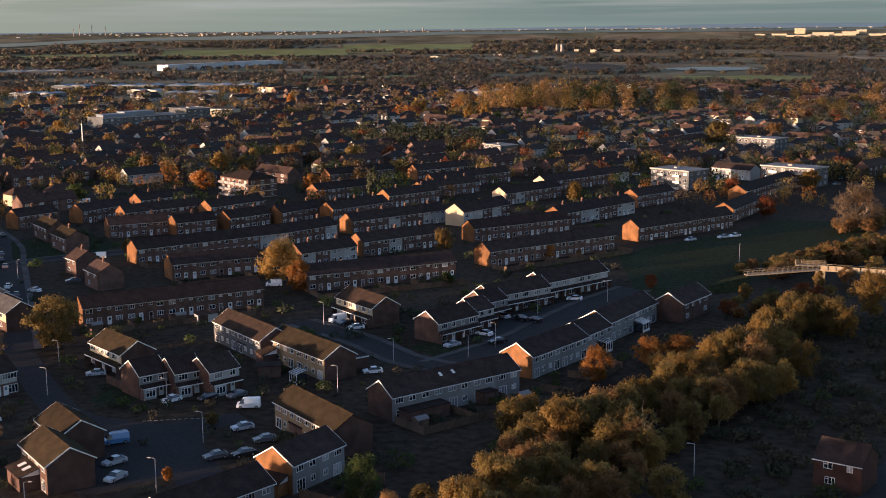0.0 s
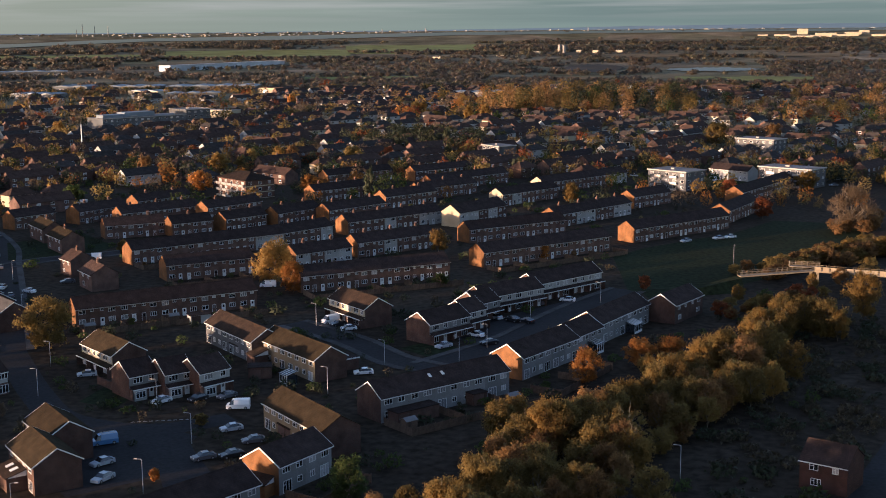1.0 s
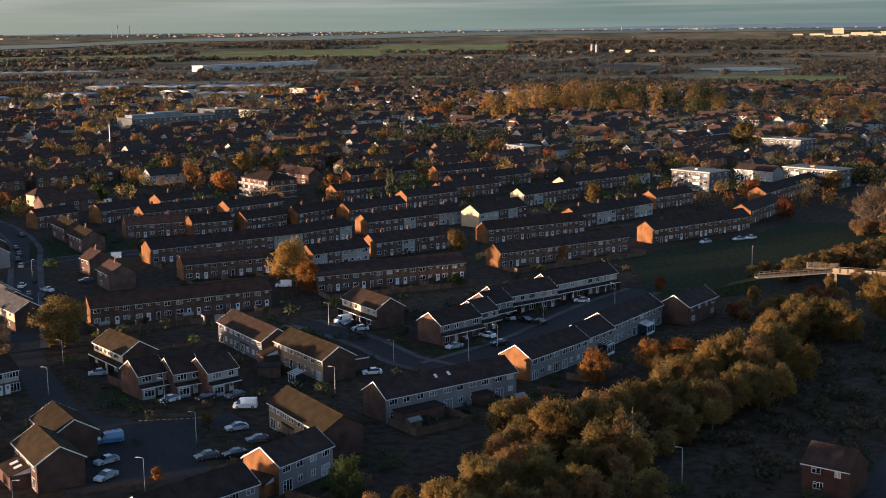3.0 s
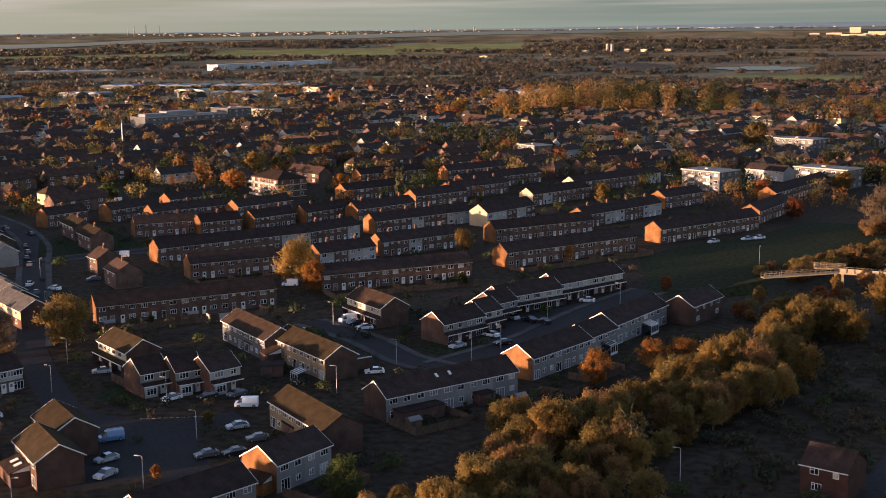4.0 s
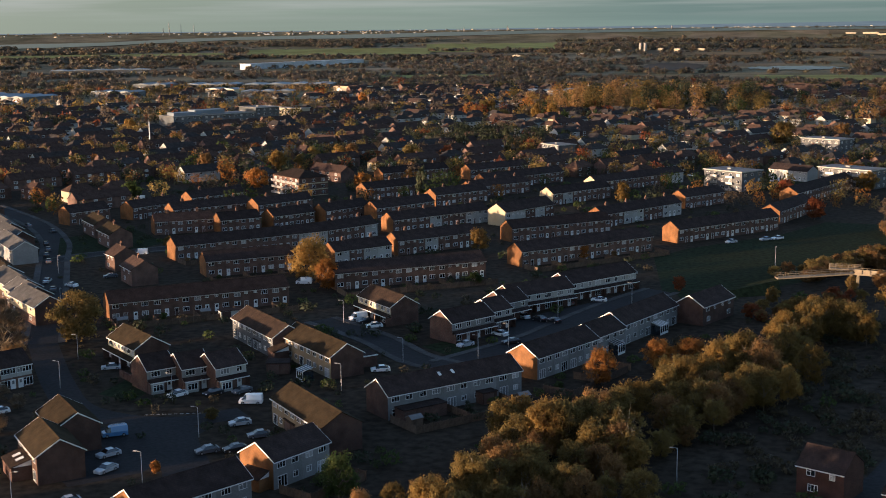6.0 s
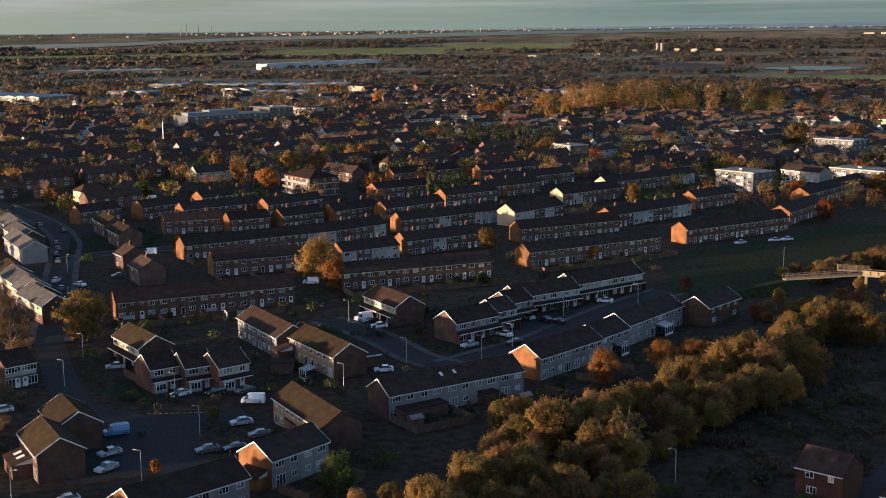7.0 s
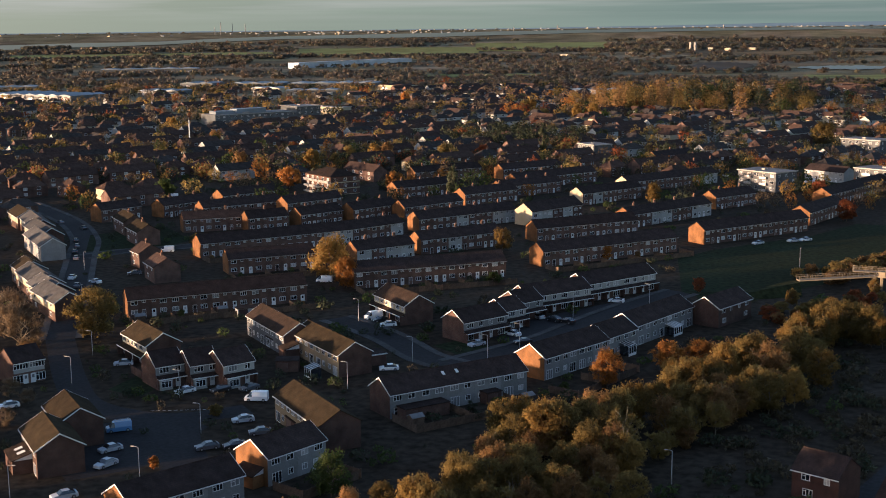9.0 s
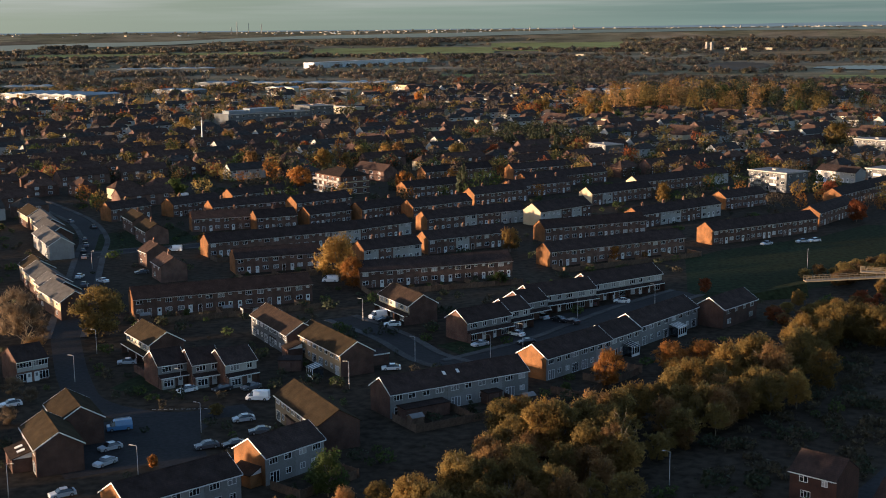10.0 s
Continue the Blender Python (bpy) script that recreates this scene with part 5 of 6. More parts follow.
def car(paint, x, y, ang, z=0.07):
    van = paint in ("van", "wvan")
    paint = {"van": "blue", "wvan": "white"}.get(paint, paint)
    body, panes, wheel, hub, lamp, tail, y0, y1, wide = car_model(paint, van)
    ob = thing("van" if van else "car", pose(x, y, z, 0, 0, ang - 90), f"parked {paint} {'panel van' if van else 'hatchback car'}", "van" if van else "car", "parked vehicles")
    part("body", body, None, ob)
    part("glazing", panes, None, ob)
    if van and paint == "blue":
        for sx in (-0.55, 0.55):
            part("roof_rack", Shape().tube([(sx, -0.7, 2.16), (sx, 2.1, 2.2)], [0.04, 0.04], 6), METAL, ob, "steel roof rack rail")
        for wy in (-0.4, 0.7, 1.8):
            part("rack_bar", Shape().tube([(-0.75, wy, 2.08), (0.75, wy, 2.08)], [0.04, 0.04], 6), METAL, ob, "steel roof rack bar")
    for sx in (-1, 1):
        for wy in (y0 + 0.82, y1 - 0.8):
            w = part("wheel", wheel, None, ob, at=pose(sx * (wide - 0.06), wy, 0.32))
            part("hubcap", hub, None, w)
        part("headlight", lamp, None, ob, at=pose(sx * wide * 0.7, y0 + 0.02, 0.66))
        part("tail_light", tail, None, ob, at=pose(sx * wide * 0.7, y1 - 0.02, 0.78))
    footprints.append((x, y, 2.0))


car("silver", -66.3, 203.9, 65)
car("silver", -68.9, 211.8, 50)
car("van", -72.1, 223.2, 30)
car("silver", -90.6, 269.6, 20)
car("white", -68.7, 249.7, 50)
car("black", -61.6, 251.5, 50)
car("grey", -56.0, 253.6, 50)
car("wvan", -52.1, 246.1, 5)
car("silver", -50.4, 231.8, 30)
car("grey", -44.8, 224.8, 25)
car("black", -47.1, 216.6, 35)
car("grey", -51.8, 215.2, 35)
car("white", -29.9, 272.6, 15)
car("wvan", -44.1, 322.5, 40)
car("black", -41.7, 319.3, 40)
car("white", -38.5, 314.3, 20)
car("silver", -13.5, 296.7, 45)
car("white", -6.1, 308.1, -35)
car("silver", -1.6, 327.6, -50)
car("black", 2.8, 325.0, -40)
car("grey", 9.9, 345.8, -40)
car("white", 18.1, 349.6, -10)
car("black", 6.4, 323.1, -40)
car("wvan", -69.0, 368.7, 5)
car("white", -137.4, 359.9, -30)
car("white", -147.4, 365.6, -80)
car("grey", -140.3, 353.5, -70)
car("silver", 63.7, 449.6, 40)
car("silver", 76.1, 455.7, 30)
car("white", 80.5, 458.2, 30)
car("wvan", 101.7, 629.2, 20)
car("white", 64.3, 652.0, 0)
car("silver", 160.8, 632.5, 30)
car("white", 168.2, 637.1, 30)
car("grey", 153.8, 609.9, 30)
car("wvan", -185.5, 551.7, 10)
car("grey", -147.8, 566.2, 40)
car("black", -2.8, 300.1, 30)
car("grey", -130.9, 374.3, 30)
car("black", -176.8, 431.8, -60)
car("grey", -171.0, 420.3, -60)
car("black", -166.7, 409.3, -65)
car("grey", -160.9, 397.8, -70)
car("silver", -66.7, 188.3, 40)
car("wvan", -135.9, 415.0, 10)
car("black", -186.5, 460.0, -50)
car("grey", -202.0, 472.8, -45)
car("white", -100.5, 234.8, 40)

# ---- street lamps ----
pole = Shape().tube([(0, 0, -0.3), (0, 0, 1.2), (0, 0, 1.25), (0, 0, 5.8)], [0.09, 0.085, 0.06, 0.045], 8).mesh("pole", METAL, True)
arm = Shape().tube([(0, 0, 5.75), (0, -0.25, 5.9), (0, -0.8, 5.95)], [0.045, 0.04, 0.035], 6).mesh("arm", METAL, True)
lantern = Shape().add([(-0.13, -0.75, 5.9), (0.13, -0.75, 5.9), (0.1, -1.35, 5.95), (-0.1, -1.35, 5.95), (-0.1, -0.75, 6.04), (0.1, -0.75, 6.04), (0.07, -1.3, 6.03), (-0.07, -1.3, 6.03)],
                      [(0, 3, 2, 1), (4, 5, 6, 7), (0, 1, 5, 4), (1, 2, 6, 5), (2, 3, 7, 6), (3, 0, 4, 7)]).mesh("lantern", CONCRETE)


def street_lamp(x, y, turn, h=1.0):
    ob = thing("street_lamp", pose(x, y, 0, 0, 0, turn), "grey metal street lamp with a short arm, unlit", "street lamp", "street lamps")
    for name, me in (("pole", pole), ("arm", arm), ("lantern", lantern)):
        part(name, me, None, ob).scale = (1, 1, h)


street_lamp(-57.8, 198.2, -90)
street_lamp(-35.6, 256.9, -90)
street_lamp(-26.0, 280.3, -90)
street_lamp(-47.3, 319.2, -90)
street_lamp(-3.2, 296.3, -90)
street_lamp(-95.9, 254.1, -90)
street_lamp(-56.1, 223.9, -90)
street_lamp(-101.6, 277.6, -90)
street_lamp(-68.7, 246.5, -90)
street_lamp(-9.3, 284.1, -90)
street_lamp(27.0, 347.4, -90)
street_lamp(7.5, 328.3, -90)
street_lamp(30.8, 207.7, -90)
street_lamp(-75.2, 186.5, 90)
street_lamp(-248.2, 805.2, 0)
street_lamp(-150, 380, 60)
street_lamp(-128, 330, 40)
street_lamp(72.6, 403.8, 0, 1.15)

# ---- garden fences and sheds ----
post_mesh = Shape().box(-0.06, 0.06, -0.06, 0.06, -0.3, 1.75).mesh("post", TIMBER)
panel_mesh, fold = Shape(), [(0.06 + 0.15 * k, -0.035 if k % 2 else -0.015) for k in range(12)]
panel_mesh.add([(x, y + q, z) for z in (0.05, 1.6) for q in (0.0, 0.05) for x, y in fold],
               [f for k in range(11) for f in ((k, k + 1, 24 + k + 1, 24 + k), (12 + k + 1, 12 + k, 36 + k, 36 + k + 1), (24 + k, 24 + k + 1, 36 + k + 1, 36 + k))])
panel_mesh = panel_mesh.mesh("panel", TIMBER)


def fence(x, y, ang, panels, label="weathered timber panel fence between gardens"):
    ob = thing("fence", pose(x, y, 0, 0, 0, ang), label, "fence", "garden fences")
    for k in range(panels + 1):
        part("post", post_mesh, None, ob, at=pose(k * 1.8, 0, 0))
        if k < panels:
            part("panel", panel_mesh, None, ob, at=pose(k * 1.8, 0, 0))


def garden_shed(x, y, ang, roof=FELT):
    ob = thing("garden_shed", pose(x, y, 0, 0, 0, ang), "small timber garden shed with pitched felt roof", "shed", "garden sheds")
    part("wall", gable_body(2.6, 2.0, 1.9, 2.4, -0.1), TIMBER, ob)
    part("roof", Shape().prism([(-0.15, 1.84), (1, 2.44), (2.15, 1.84), (2.15, 1.9), (1, 2.5), (-0.15, 1.9)], -0.12, 2.72), roof, ob)
    part("door", Shape().box(0.4, 1.15, -0.04, 0.02, 0.05, 1.75), TIMBER, ob)


plot = random.Random(8)


def gardens(x, y, ang, length, units, reach=5):
    """Fences at right angles to a row's front, one fence along their ends, a shed here and there and shrubs."""
    c, s = math.cos(radians(ang)), math.sin(radians(ang))
    for u in range(0, units + 1, 2):
        px, py = x + c * length * u / units, y + s * length * u / units
        fence(px + s * 0.6, py - c * 0.6, ang - 90, reach)
        if u < units and plot.random() < 0.3:
            d = reach * 1.8 - 2.5
            garden_shed(px + c * 1.0 + s * d, py + s * 1.0 - c * d, ang)
        elif u < units:
            d = plot.uniform(2, reach * 1.8)
            h = plot.uniform(1.2, 2.8)
            tree(plot.choice(["green", "brown", "olive", "dark"]), px + c * 2.5 + s * d, py + s * 2.5 - c * d, h, h * 1.1, False, "garden shrubs")
    fence(x + s * (reach * 1.8 + 0.7), y - c * (reach * 1.8 + 0.7), ang, int(length / 1.8))


gardens(-107.5, 313.2, 32.0, 48.8, 9, 4)
gardens(-100.6, 374.9, 31.0, 27.8, 5, 5)
gardens(-57.1, 358.3, 29.5, 47.7, 9, 5)
gardens(-5.5, 397.6, 38.4, 53.4, 10, 4)
gardens(-22.2, 236.4, 41.1, 32.5, 5, 5)
gardens(6.0, 259.6, 61.0, 25.0, 4, 4)
gardens(-34.5, 196.8, 58.1, 13.3, 2, 4)
gardens(-118.8, 401.8, 39.0, 56.0, 10, 4)
gardens(-64.2, 394.6, 43.0, 21.6, 4, 4)

# ---- the town beyond ----


far_window = Shape().lattice([-0.95, -0.82, -0.06, 0.06, 0.82, 0.95], [-0.05, 0.08, 1.07, 1.2], lambda i, j: i % 2 == 1 and j == 1, -0.05, 0.03)
far_window.box(-0.82, 0.82, -0.02, 0.02, 0.08, 1.07, 1)
far_window = far_window.mesh("window", [WHITE_PLASTIC, PANE])


far_chimney = Shape().box(-0.45, 0.45, -0.3, 0.3, -1.2, 0.8).mesh("chimney", BRICK)


def semi_model(wall, roof, hipped, seed, terrace_len=0):
    """A pair of houses under one roof, built once and copied."""
    L, D, E, R = (13.0 if not terrace_len else terrace_len), 8.0, 5.0, 7.9
    ob = thing("semi_detached_houses", pose(0, 0, 0), "", "house", "houses of the town")
    part("wall", gable_body(L, D, E, R) if not hipped else Shape().box(0, L, 0, D, -0.4, E), wall, ob)
    if hipped:
        o = 0.4
        part("roof", Shape().add([(-o, -o, E - 0.15), (L + o, -o, E - 0.15), (L + o, D + o, E - 0.15), (-o, D + o, E - 0.15), (3.4, D / 2, R), (L - 3.4, D / 2, R)],
                                 [(0, 1, 5, 4), (1, 2, 5), (2, 3, 4, 5), (3, 0, 4), (3, 2, 1, 0)]), roof, ob)
    else:
        part("roof", gable_roof(L, D, E, R), roof, ob)
    part("chimney", far_chimney, None, ob, at=pose(L / 2, D / 2, R))
    n = max(2, round(L / 6.5))
    for u in range(n):
        for z in (0.95, 3.4):
            part("window", far_window, None, ob, at=pose((u + 0.35) * L / n, 0, z))
    return ob


styles = [("white rendered semi-detached houses with grey hipped roof", WHITE_WALL, TILE_GREY, True, 0), ("brick semi-detached houses with brown tiled roof", BRICK, TILE_GREY, True, 0),
          ("cream semi-detached houses with clay-tiled hipped roof", CREAM_WALL, TILE_CLAY, True, 0), ("brick terrace with dark tiled roof among trees", BRICK, TILE_RED, False, 26.0),
          ("white rendered terrace with grey roof", WHITE_WALL, TILE_GREY, False, 20.0), ("brown-brick houses with clay-tiled hipped roof", BRICK_BROWN, TILE_CLAY, True, 0)]
models = []
for text, wall, roof, hipped, long in styles:
    models.append((tagged(semi_model(wall, roof, hipped, 1, long), text), long or 13.0))
town = random.Random(21)


def in_view(x, y):
    a = math.degrees(math.atan2(-x, y))
    return -19.5 < a < 32.0


WOODS = ((60, 1230, 125, 105), (230, 1190, 50, 45), (250, 1000, 40, 60), (360, 1240, 60, 40))      # x, y, half width, half depth: no houses there
first = {id(m): True for m, _ in models}
spots, far_spots = [], []
u_way, v_way = Vector((math.cos(radians(47)), math.sin(radians(47)), 0)), Vector((-math.sin(radians(47)), math.cos(radians(47)), 0))
for j in range(0, 62):
    along = -700.0 + town.uniform(0, 10)
    while along < 2300:
        p = u_way * along + v_way * (60 + j * 31.0 + town.uniform(-2.0, 2.0))
        bend = noise.noise((p.x / 260, p.y / 260, 4.4))
        street = noise.noise((along / 240, j * 7.3, 1.5))      # a street keeps one kind of house for a while
        weights = (0.8, 1.0, 0.6, 5, 2.6, 1) if street > 0.08 or p.length < 900 and p.x < -60 else (4, 1.8, 3.6, 0.5, 0.8, 1.8) if p.x > -70 and p.length > 820 else (3, 3.5, 2, 0.8, 0.5, 3)
        if p.length < 720:
            weights = (0.3, 1.4, 0.4, 5, 0.2, 1.4)
        style = town.choices(range(6), weights)[0]
        long = models[style][1]
        along += long + (town.uniform(2.5, 6) if town.random() < 0.84 else town.uniform(14, 40))
        d = p.length
        if not in_view(p.x, p.y) or d > 1560 or (d < 620 and p.x > -190) or (d < 430) or (p.x > 85 and d < 640):
            continue
        if d > 1150 and p.x < -250 and town.random() < 0.6 or any(abs(p.x - a) < w and abs(p.y - b) < e for a, b, w, e in WOODS):
            continue
        c = p + u_way * long / 2 + v_way * 4
        if not is_free(c.x, c.y, long / 2 + 1.0) or town.random() < 0.08:
            continue
        turn = 47 + 16 * bend + town.uniform(-1.5, 1.5) - (90 if town.random() < (0.6 if p.x > -70 and d > 820 else 0.1) else 0)
        (spots if d < 760 else far_spots).append((p.x, p.y, turn, style))
        footprints.append((c.x, c.y, long / 2))
for x, y, turn, style in spots:
    model = models[style][0]
    if first[id(model)]:
        model.matrix_basis, first[id(model)] = pose(x, y, 0, 0, 0, turn), False
    else:
        copy_thing(model, pose(x, y, 0, 0, 0, turn))

# farther off the houses are one mass
mass = Shape()
for x, y, turn, style in far_spots:
    L, D, E, R = models[style][1], 8.0, 5.0, 7.9
    wall_slot, roof_slot = ((0, 3), (1, 3), (2, 4), (1, 7), (0, 3), (1, 4))[style]
    m = pose(x, y, 0, 0, 0, turn)
    k = 3.2 if style in (0, 1, 2, 5) else 0.0
    box = [m @ Vector(q) for q in ((0, 0, -1), (L, 0, -1), (L, D, -1), (0, D, -1), (0, 0, E), (L, 0, E), (L, D, E), (0, D, E))]
    top = [m @ Vector(q) for q in ((-.4, -.4, E - .1), (L + .4, -.4, E - .1), (L + .4, D + .4, E - .1), (-.4, D + .4, E - .1), (k, D / 2, R), (L - k, D / 2, R))]
    mass.add(box, [(0, 1, 5, 4), (1, 2, 6, 5), (2, 3, 7, 6), (3, 0, 4, 7)], wall_slot)
    mass.add(top, [(0, 1, 5, 4), (2, 3, 4, 5), (3, 2, 1, 0)], roof_slot)
    mass.add(top, [(1, 2, 5), (3, 0, 4)], roof_slot if k else wall_slot)
    n = max(2, round(L / 6.5))
    for u in range(n):
        for z in (0.95, 3.4):
            xx = (u + 0.35) * L / n
            mass.add([m @ Vector(q) for q in ((xx - 1.05, -.02, z - .14), (xx + 1.05, -.02, z - .14), (xx + 1.05, -.02, z + 1.3), (xx - 1.05, -.02, z + 1.3))], [(0, 1, 2, 3)], 6)
            mass.add([m @ Vector(q) for q in ((xx - .9, -.03, z), (xx + .9, -.03, z), (xx + .9, -.03, z + 1.15), (xx - .9, -.03, z + 1.15))], [(0, 1, 2, 3)], 5)
ob = new("distant_houses", mass.mesh("distant_houses", [WHITE_WALL, BRICK, CREAM_WALL, TILE_GREY, TILE_CLAY, PANE, WHITE_PLASTIC, TILE_RED]))
tagged(ob, "far streets of white and brick houses with dark roofs", "houses", "", "stuff")


def crowd(name, label, places, leaf, cards, seed, size=0.16, up=0.15):
    """Many far trees as one mass of leaf clumps; places: x, y, height, width."""
    g = np.random.default_rng(seed)
    P = np.array(places)
    n = len(P)
    idx = np.repeat(np.arange(n), cards)
    d = g.normal(size=(n * cards, 3))
    d /= np.linalg.norm(d, axis=1)[:, None]
    lump = 1 + 0.25 * np.sin(d[:, 0] * 5 + P[idx, 0]) * np.cos(d[:, 1] * 4 + P[idx, 1])
    r = g.uniform(0.6, 1.0, n * cards) * lump
    ground = np.array([land(x, y) for x, y in P[:, :2]])
    c = np.stack([P[idx, 0] + d[:, 0] * r * P[idx, 3] / 2, P[idx, 1] + d[:, 1] * r * P[idx, 3] / 2, ground[idx] + P[idx, 2] * (0.54 + 0.46 * d[:, 2] * r)], 1)
    ref = g.normal(size=d.shape) + np.array([0, 0, 0.5])
    ref /= np.linalg.norm(ref, axis=1)[:, None]
    sz = (size * np.maximum(P[idx, 3], P[idx, 2] * 0.7) * g.uniform(0.6, 1.4, n * cards))[:, None]
    out = d + g.normal(scale=0.2, size=d.shape) + np.array([0, 0, up])
    out /= np.linalg.norm(out, axis=1)[:, None]
    return tagged(new(name, leaf_mesh(name, c, out, ref, sz, 0.62, LEAF[leaf], g)), label, "trees", "", "stuff")


wood = random.Random(33)
low_green = {"green": [], "brown": [], "dark": []}
for _ in range(1500):                     # hedges and shrubs of the gardens
    x, y = wood.uniform(-230, 75), wood.uniform(185, 640)
    h = wood.uniform(0.6, 2.6)
    if in_view(x, y) and is_free(x, y, h * 0.5 + 0.4) and not (x > 34 and 355 < y < 500):
        low_green[wood.choice(["green", "brown", "dark", "green", "dark"])].append((x, y, h, h * wood.uniform(1.0, 2.2)))
for _ in range(260):                      # overgrown gardens round the near court
    x, y, h = wood.uniform(-112, -20), wood.uniform(196, 318), wood.uniform(0.5, 2.8)
    if is_free(x, y, h * 0.4 + 0.3):
        low_green[wood.choice(["green", "dark", "dark", "brown"])].append((x, y, h, h * wood.uniform(0.9, 1.6)))
for _ in range(800):                      # rough growth beside the main road
    y = wood.uniform(170, 330)
    x = wood.uniform(0.16 * y + 5, 0.42 * y + 10)
    if is_free(x, y, 1.0):
        h = wood.uniform(0.5, 2.0)
        low_green[wood.choice(["dark", "brown", "brown"])].append((x, y, h, h * wood.uniform(1.5, 3.0)))
for name, places in low_green.items():
    crowd("undergrowth", f"low {name} shrubs and hedges in gardens and verges", places, {"brown": "hedge"}.get(name, name), 90, 9, 0.12)
groups = {k: [] for k in ("olive", "gold", "orange", "brown", "green", "dark", "rust")}


def polar(a, d):
    """A place at an angle (degrees to the left of +y) and a distance."""
    return -math.sin(radians(a)) * d, math.cos(radians(a)) * d


OPEN = ((7, 15, 3080, 3500), (1.5, 7.2, 3200, 3800), (16, 27, 3100, 3300), (-14, -4, 2900, 3050), (10, 17, 2640, 2800), (-13, -7.2, 1760, 1960), (-11, -6.6, 2110, 2450), (-5, -2.4, 2150, 2600),
        (4, 9, 1930, 2040), (-4, 1, 1880, 1960), (17, 24, 1980, 2090), (-20, 32, 4110, 4400), (20, 32, 3580, 4110))


def seed_trees(count, a0, a1, d0, d1, h0, h1, mix, slim=1.0, free=True):
    for _ in range(count):
        a, d = wood.uniform(a0, a1), 1 / wood.uniform(1 / d1, 1 / d0)
        x, y = polar(a, d)
        h = wood.uniform(h0, h1)
        if free and not is_free(x, y, h * 0.2) or any(f0 < a < f1 and e0 - 40 < d < e1 for f0, f1, e0, e1 in OPEN):
            continue
        if d > 1650 and noise.noise((x / 420, y / 210, 0.7)) + 0.5 * noise.noise((x / 70, y / 150, 3.1)) < -0.22:
            continue
        groups[wood.choice(mix.split())].append((x, y, h, h * wood.uniform(0.7, 1.1) * slim))


seed_trees(2700, -19, 31, 640, 1300, 4, 10, "olive brown dark gold olive green dark brown dark brown olive rust dark brown")
seed_trees(1300, -19, 31, 1050, 1700, 6, 12, "olive brown gold brown brown dark olive dark rust brown")
seed_trees(150, -8, 1.2, 1090, 1340, 11, 25, "olive brown olive dark brown green gold olive brown dark", 0.66, False)
seed_trees(60, -17, -7, 1080, 1350, 9, 17, "olive brown dark brown orange", 0.8)
seed_trees(70, -4, 6, 1060, 1400, 8, 15, "brown orange olive gold", 0.9)
for _ in range(55):                       # dark trees round a green
    groups["dark"].append((wood.uniform(-105, -15), wood.uniform(785, 880), wood.uniform(8, 14), wood.uniform(7, 11)))
seed_trees(260, -17, 28, 540, 800, 5, 10, "gold olive brown green orange dark")
seed_trees(60, -19, -8, 1000, 1500, 10, 16, "dark olive brown green", 0.9)
seed_trees(6200, -19, 31, 1560, 2700, 4, 8, "brown brown olive brown brown dark", 2.0)
seed_trees(2400, -19, 31, 2700, 4150, 3, 6, "brown olive brown olive dark brown", 2.8)
seed_trees(420, 9.5, 14.5, 3560, 4080, 6, 10, "dark brown dark olive", 1.8)
seed_trees(700, 2, 23, 3850, 4120, 5, 9, "dark brown brown olive", 2.0)
seed_trees(700, -18, 2, 3300, 4300, 5, 9, "dark brown brown olive", 2.2)
seed_trees(260, -18, 31, 4440, 4600, 2, 4, "dark brown", 3.0)
for _ in range(60):                       # wooded spit in the river
    x, y = polar(wood.uniform(24.6, 26.6), wood.uniform(3700, 3790))
    groups["dark"].append((x, y, wood.uniform(6, 11), wood.uniform(12, 22)))
for k in range(34):                       # hedges and tree lines of the far fields
    a, d, run = wood.uniform(-19, 31), wood.uniform(2650, 3850), wood.uniform(4, 14)
    for i in range(int(run * 7)):
        x, y = polar(a + i / 7 + wood.uniform(-.1, .1), d + i * 2.0 + wood.uniform(-15, 15))
        if not any(f0 < a + i / 7 < f1 and e0 < d < e1 for f0, f1, e0, e1 in OPEN):
            groups[wood.choice(["brown", "dark", "olive"])].append((x, y, wood.uniform(5, 10), wood.uniform(12, 24)))
for name, places in groups.items():
    far = [p for p in places if p[1] > 1600]
    close = [p for p in places if p[1] <= 900]
    middle = [p for p in places if 900 < p[1] <= 1600 and p[2] <= 13]
    tall = [p for p in places if 900 < p[1] <= 1600 and p[2] > 13]
    if tall:
        crowd("tall_trees", f"tall {name} autumn poplars and oaks beyond the streets", tall, name, 420, 8, 0.065)
    if middle:
        crowd("town_trees", f"{name} autumn trees beyond the near streets", middle, {"brown": "twig"}.get(name, name), 80, 7, 0.135, 0.35)
    if close:
        crowd("town_trees", f"{name} autumn trees among the far houses", close, {"brown": "twig"}.get(name, name), 180, 5, 0.092)
    # distance haze is put into the leaf colours of these woods
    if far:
        crowd("distant_woodland", f"{name} far woods and hedgerows", far, {"brown": "hazed_brown", "orange": "hazed_brown", "olive": "hazed_olive", "gold": "hazed_olive", "dark": "hazed_dark"}.get(name, name), 28, 6, 0.25, 1.6)

# ---- fields, river and far shore ----


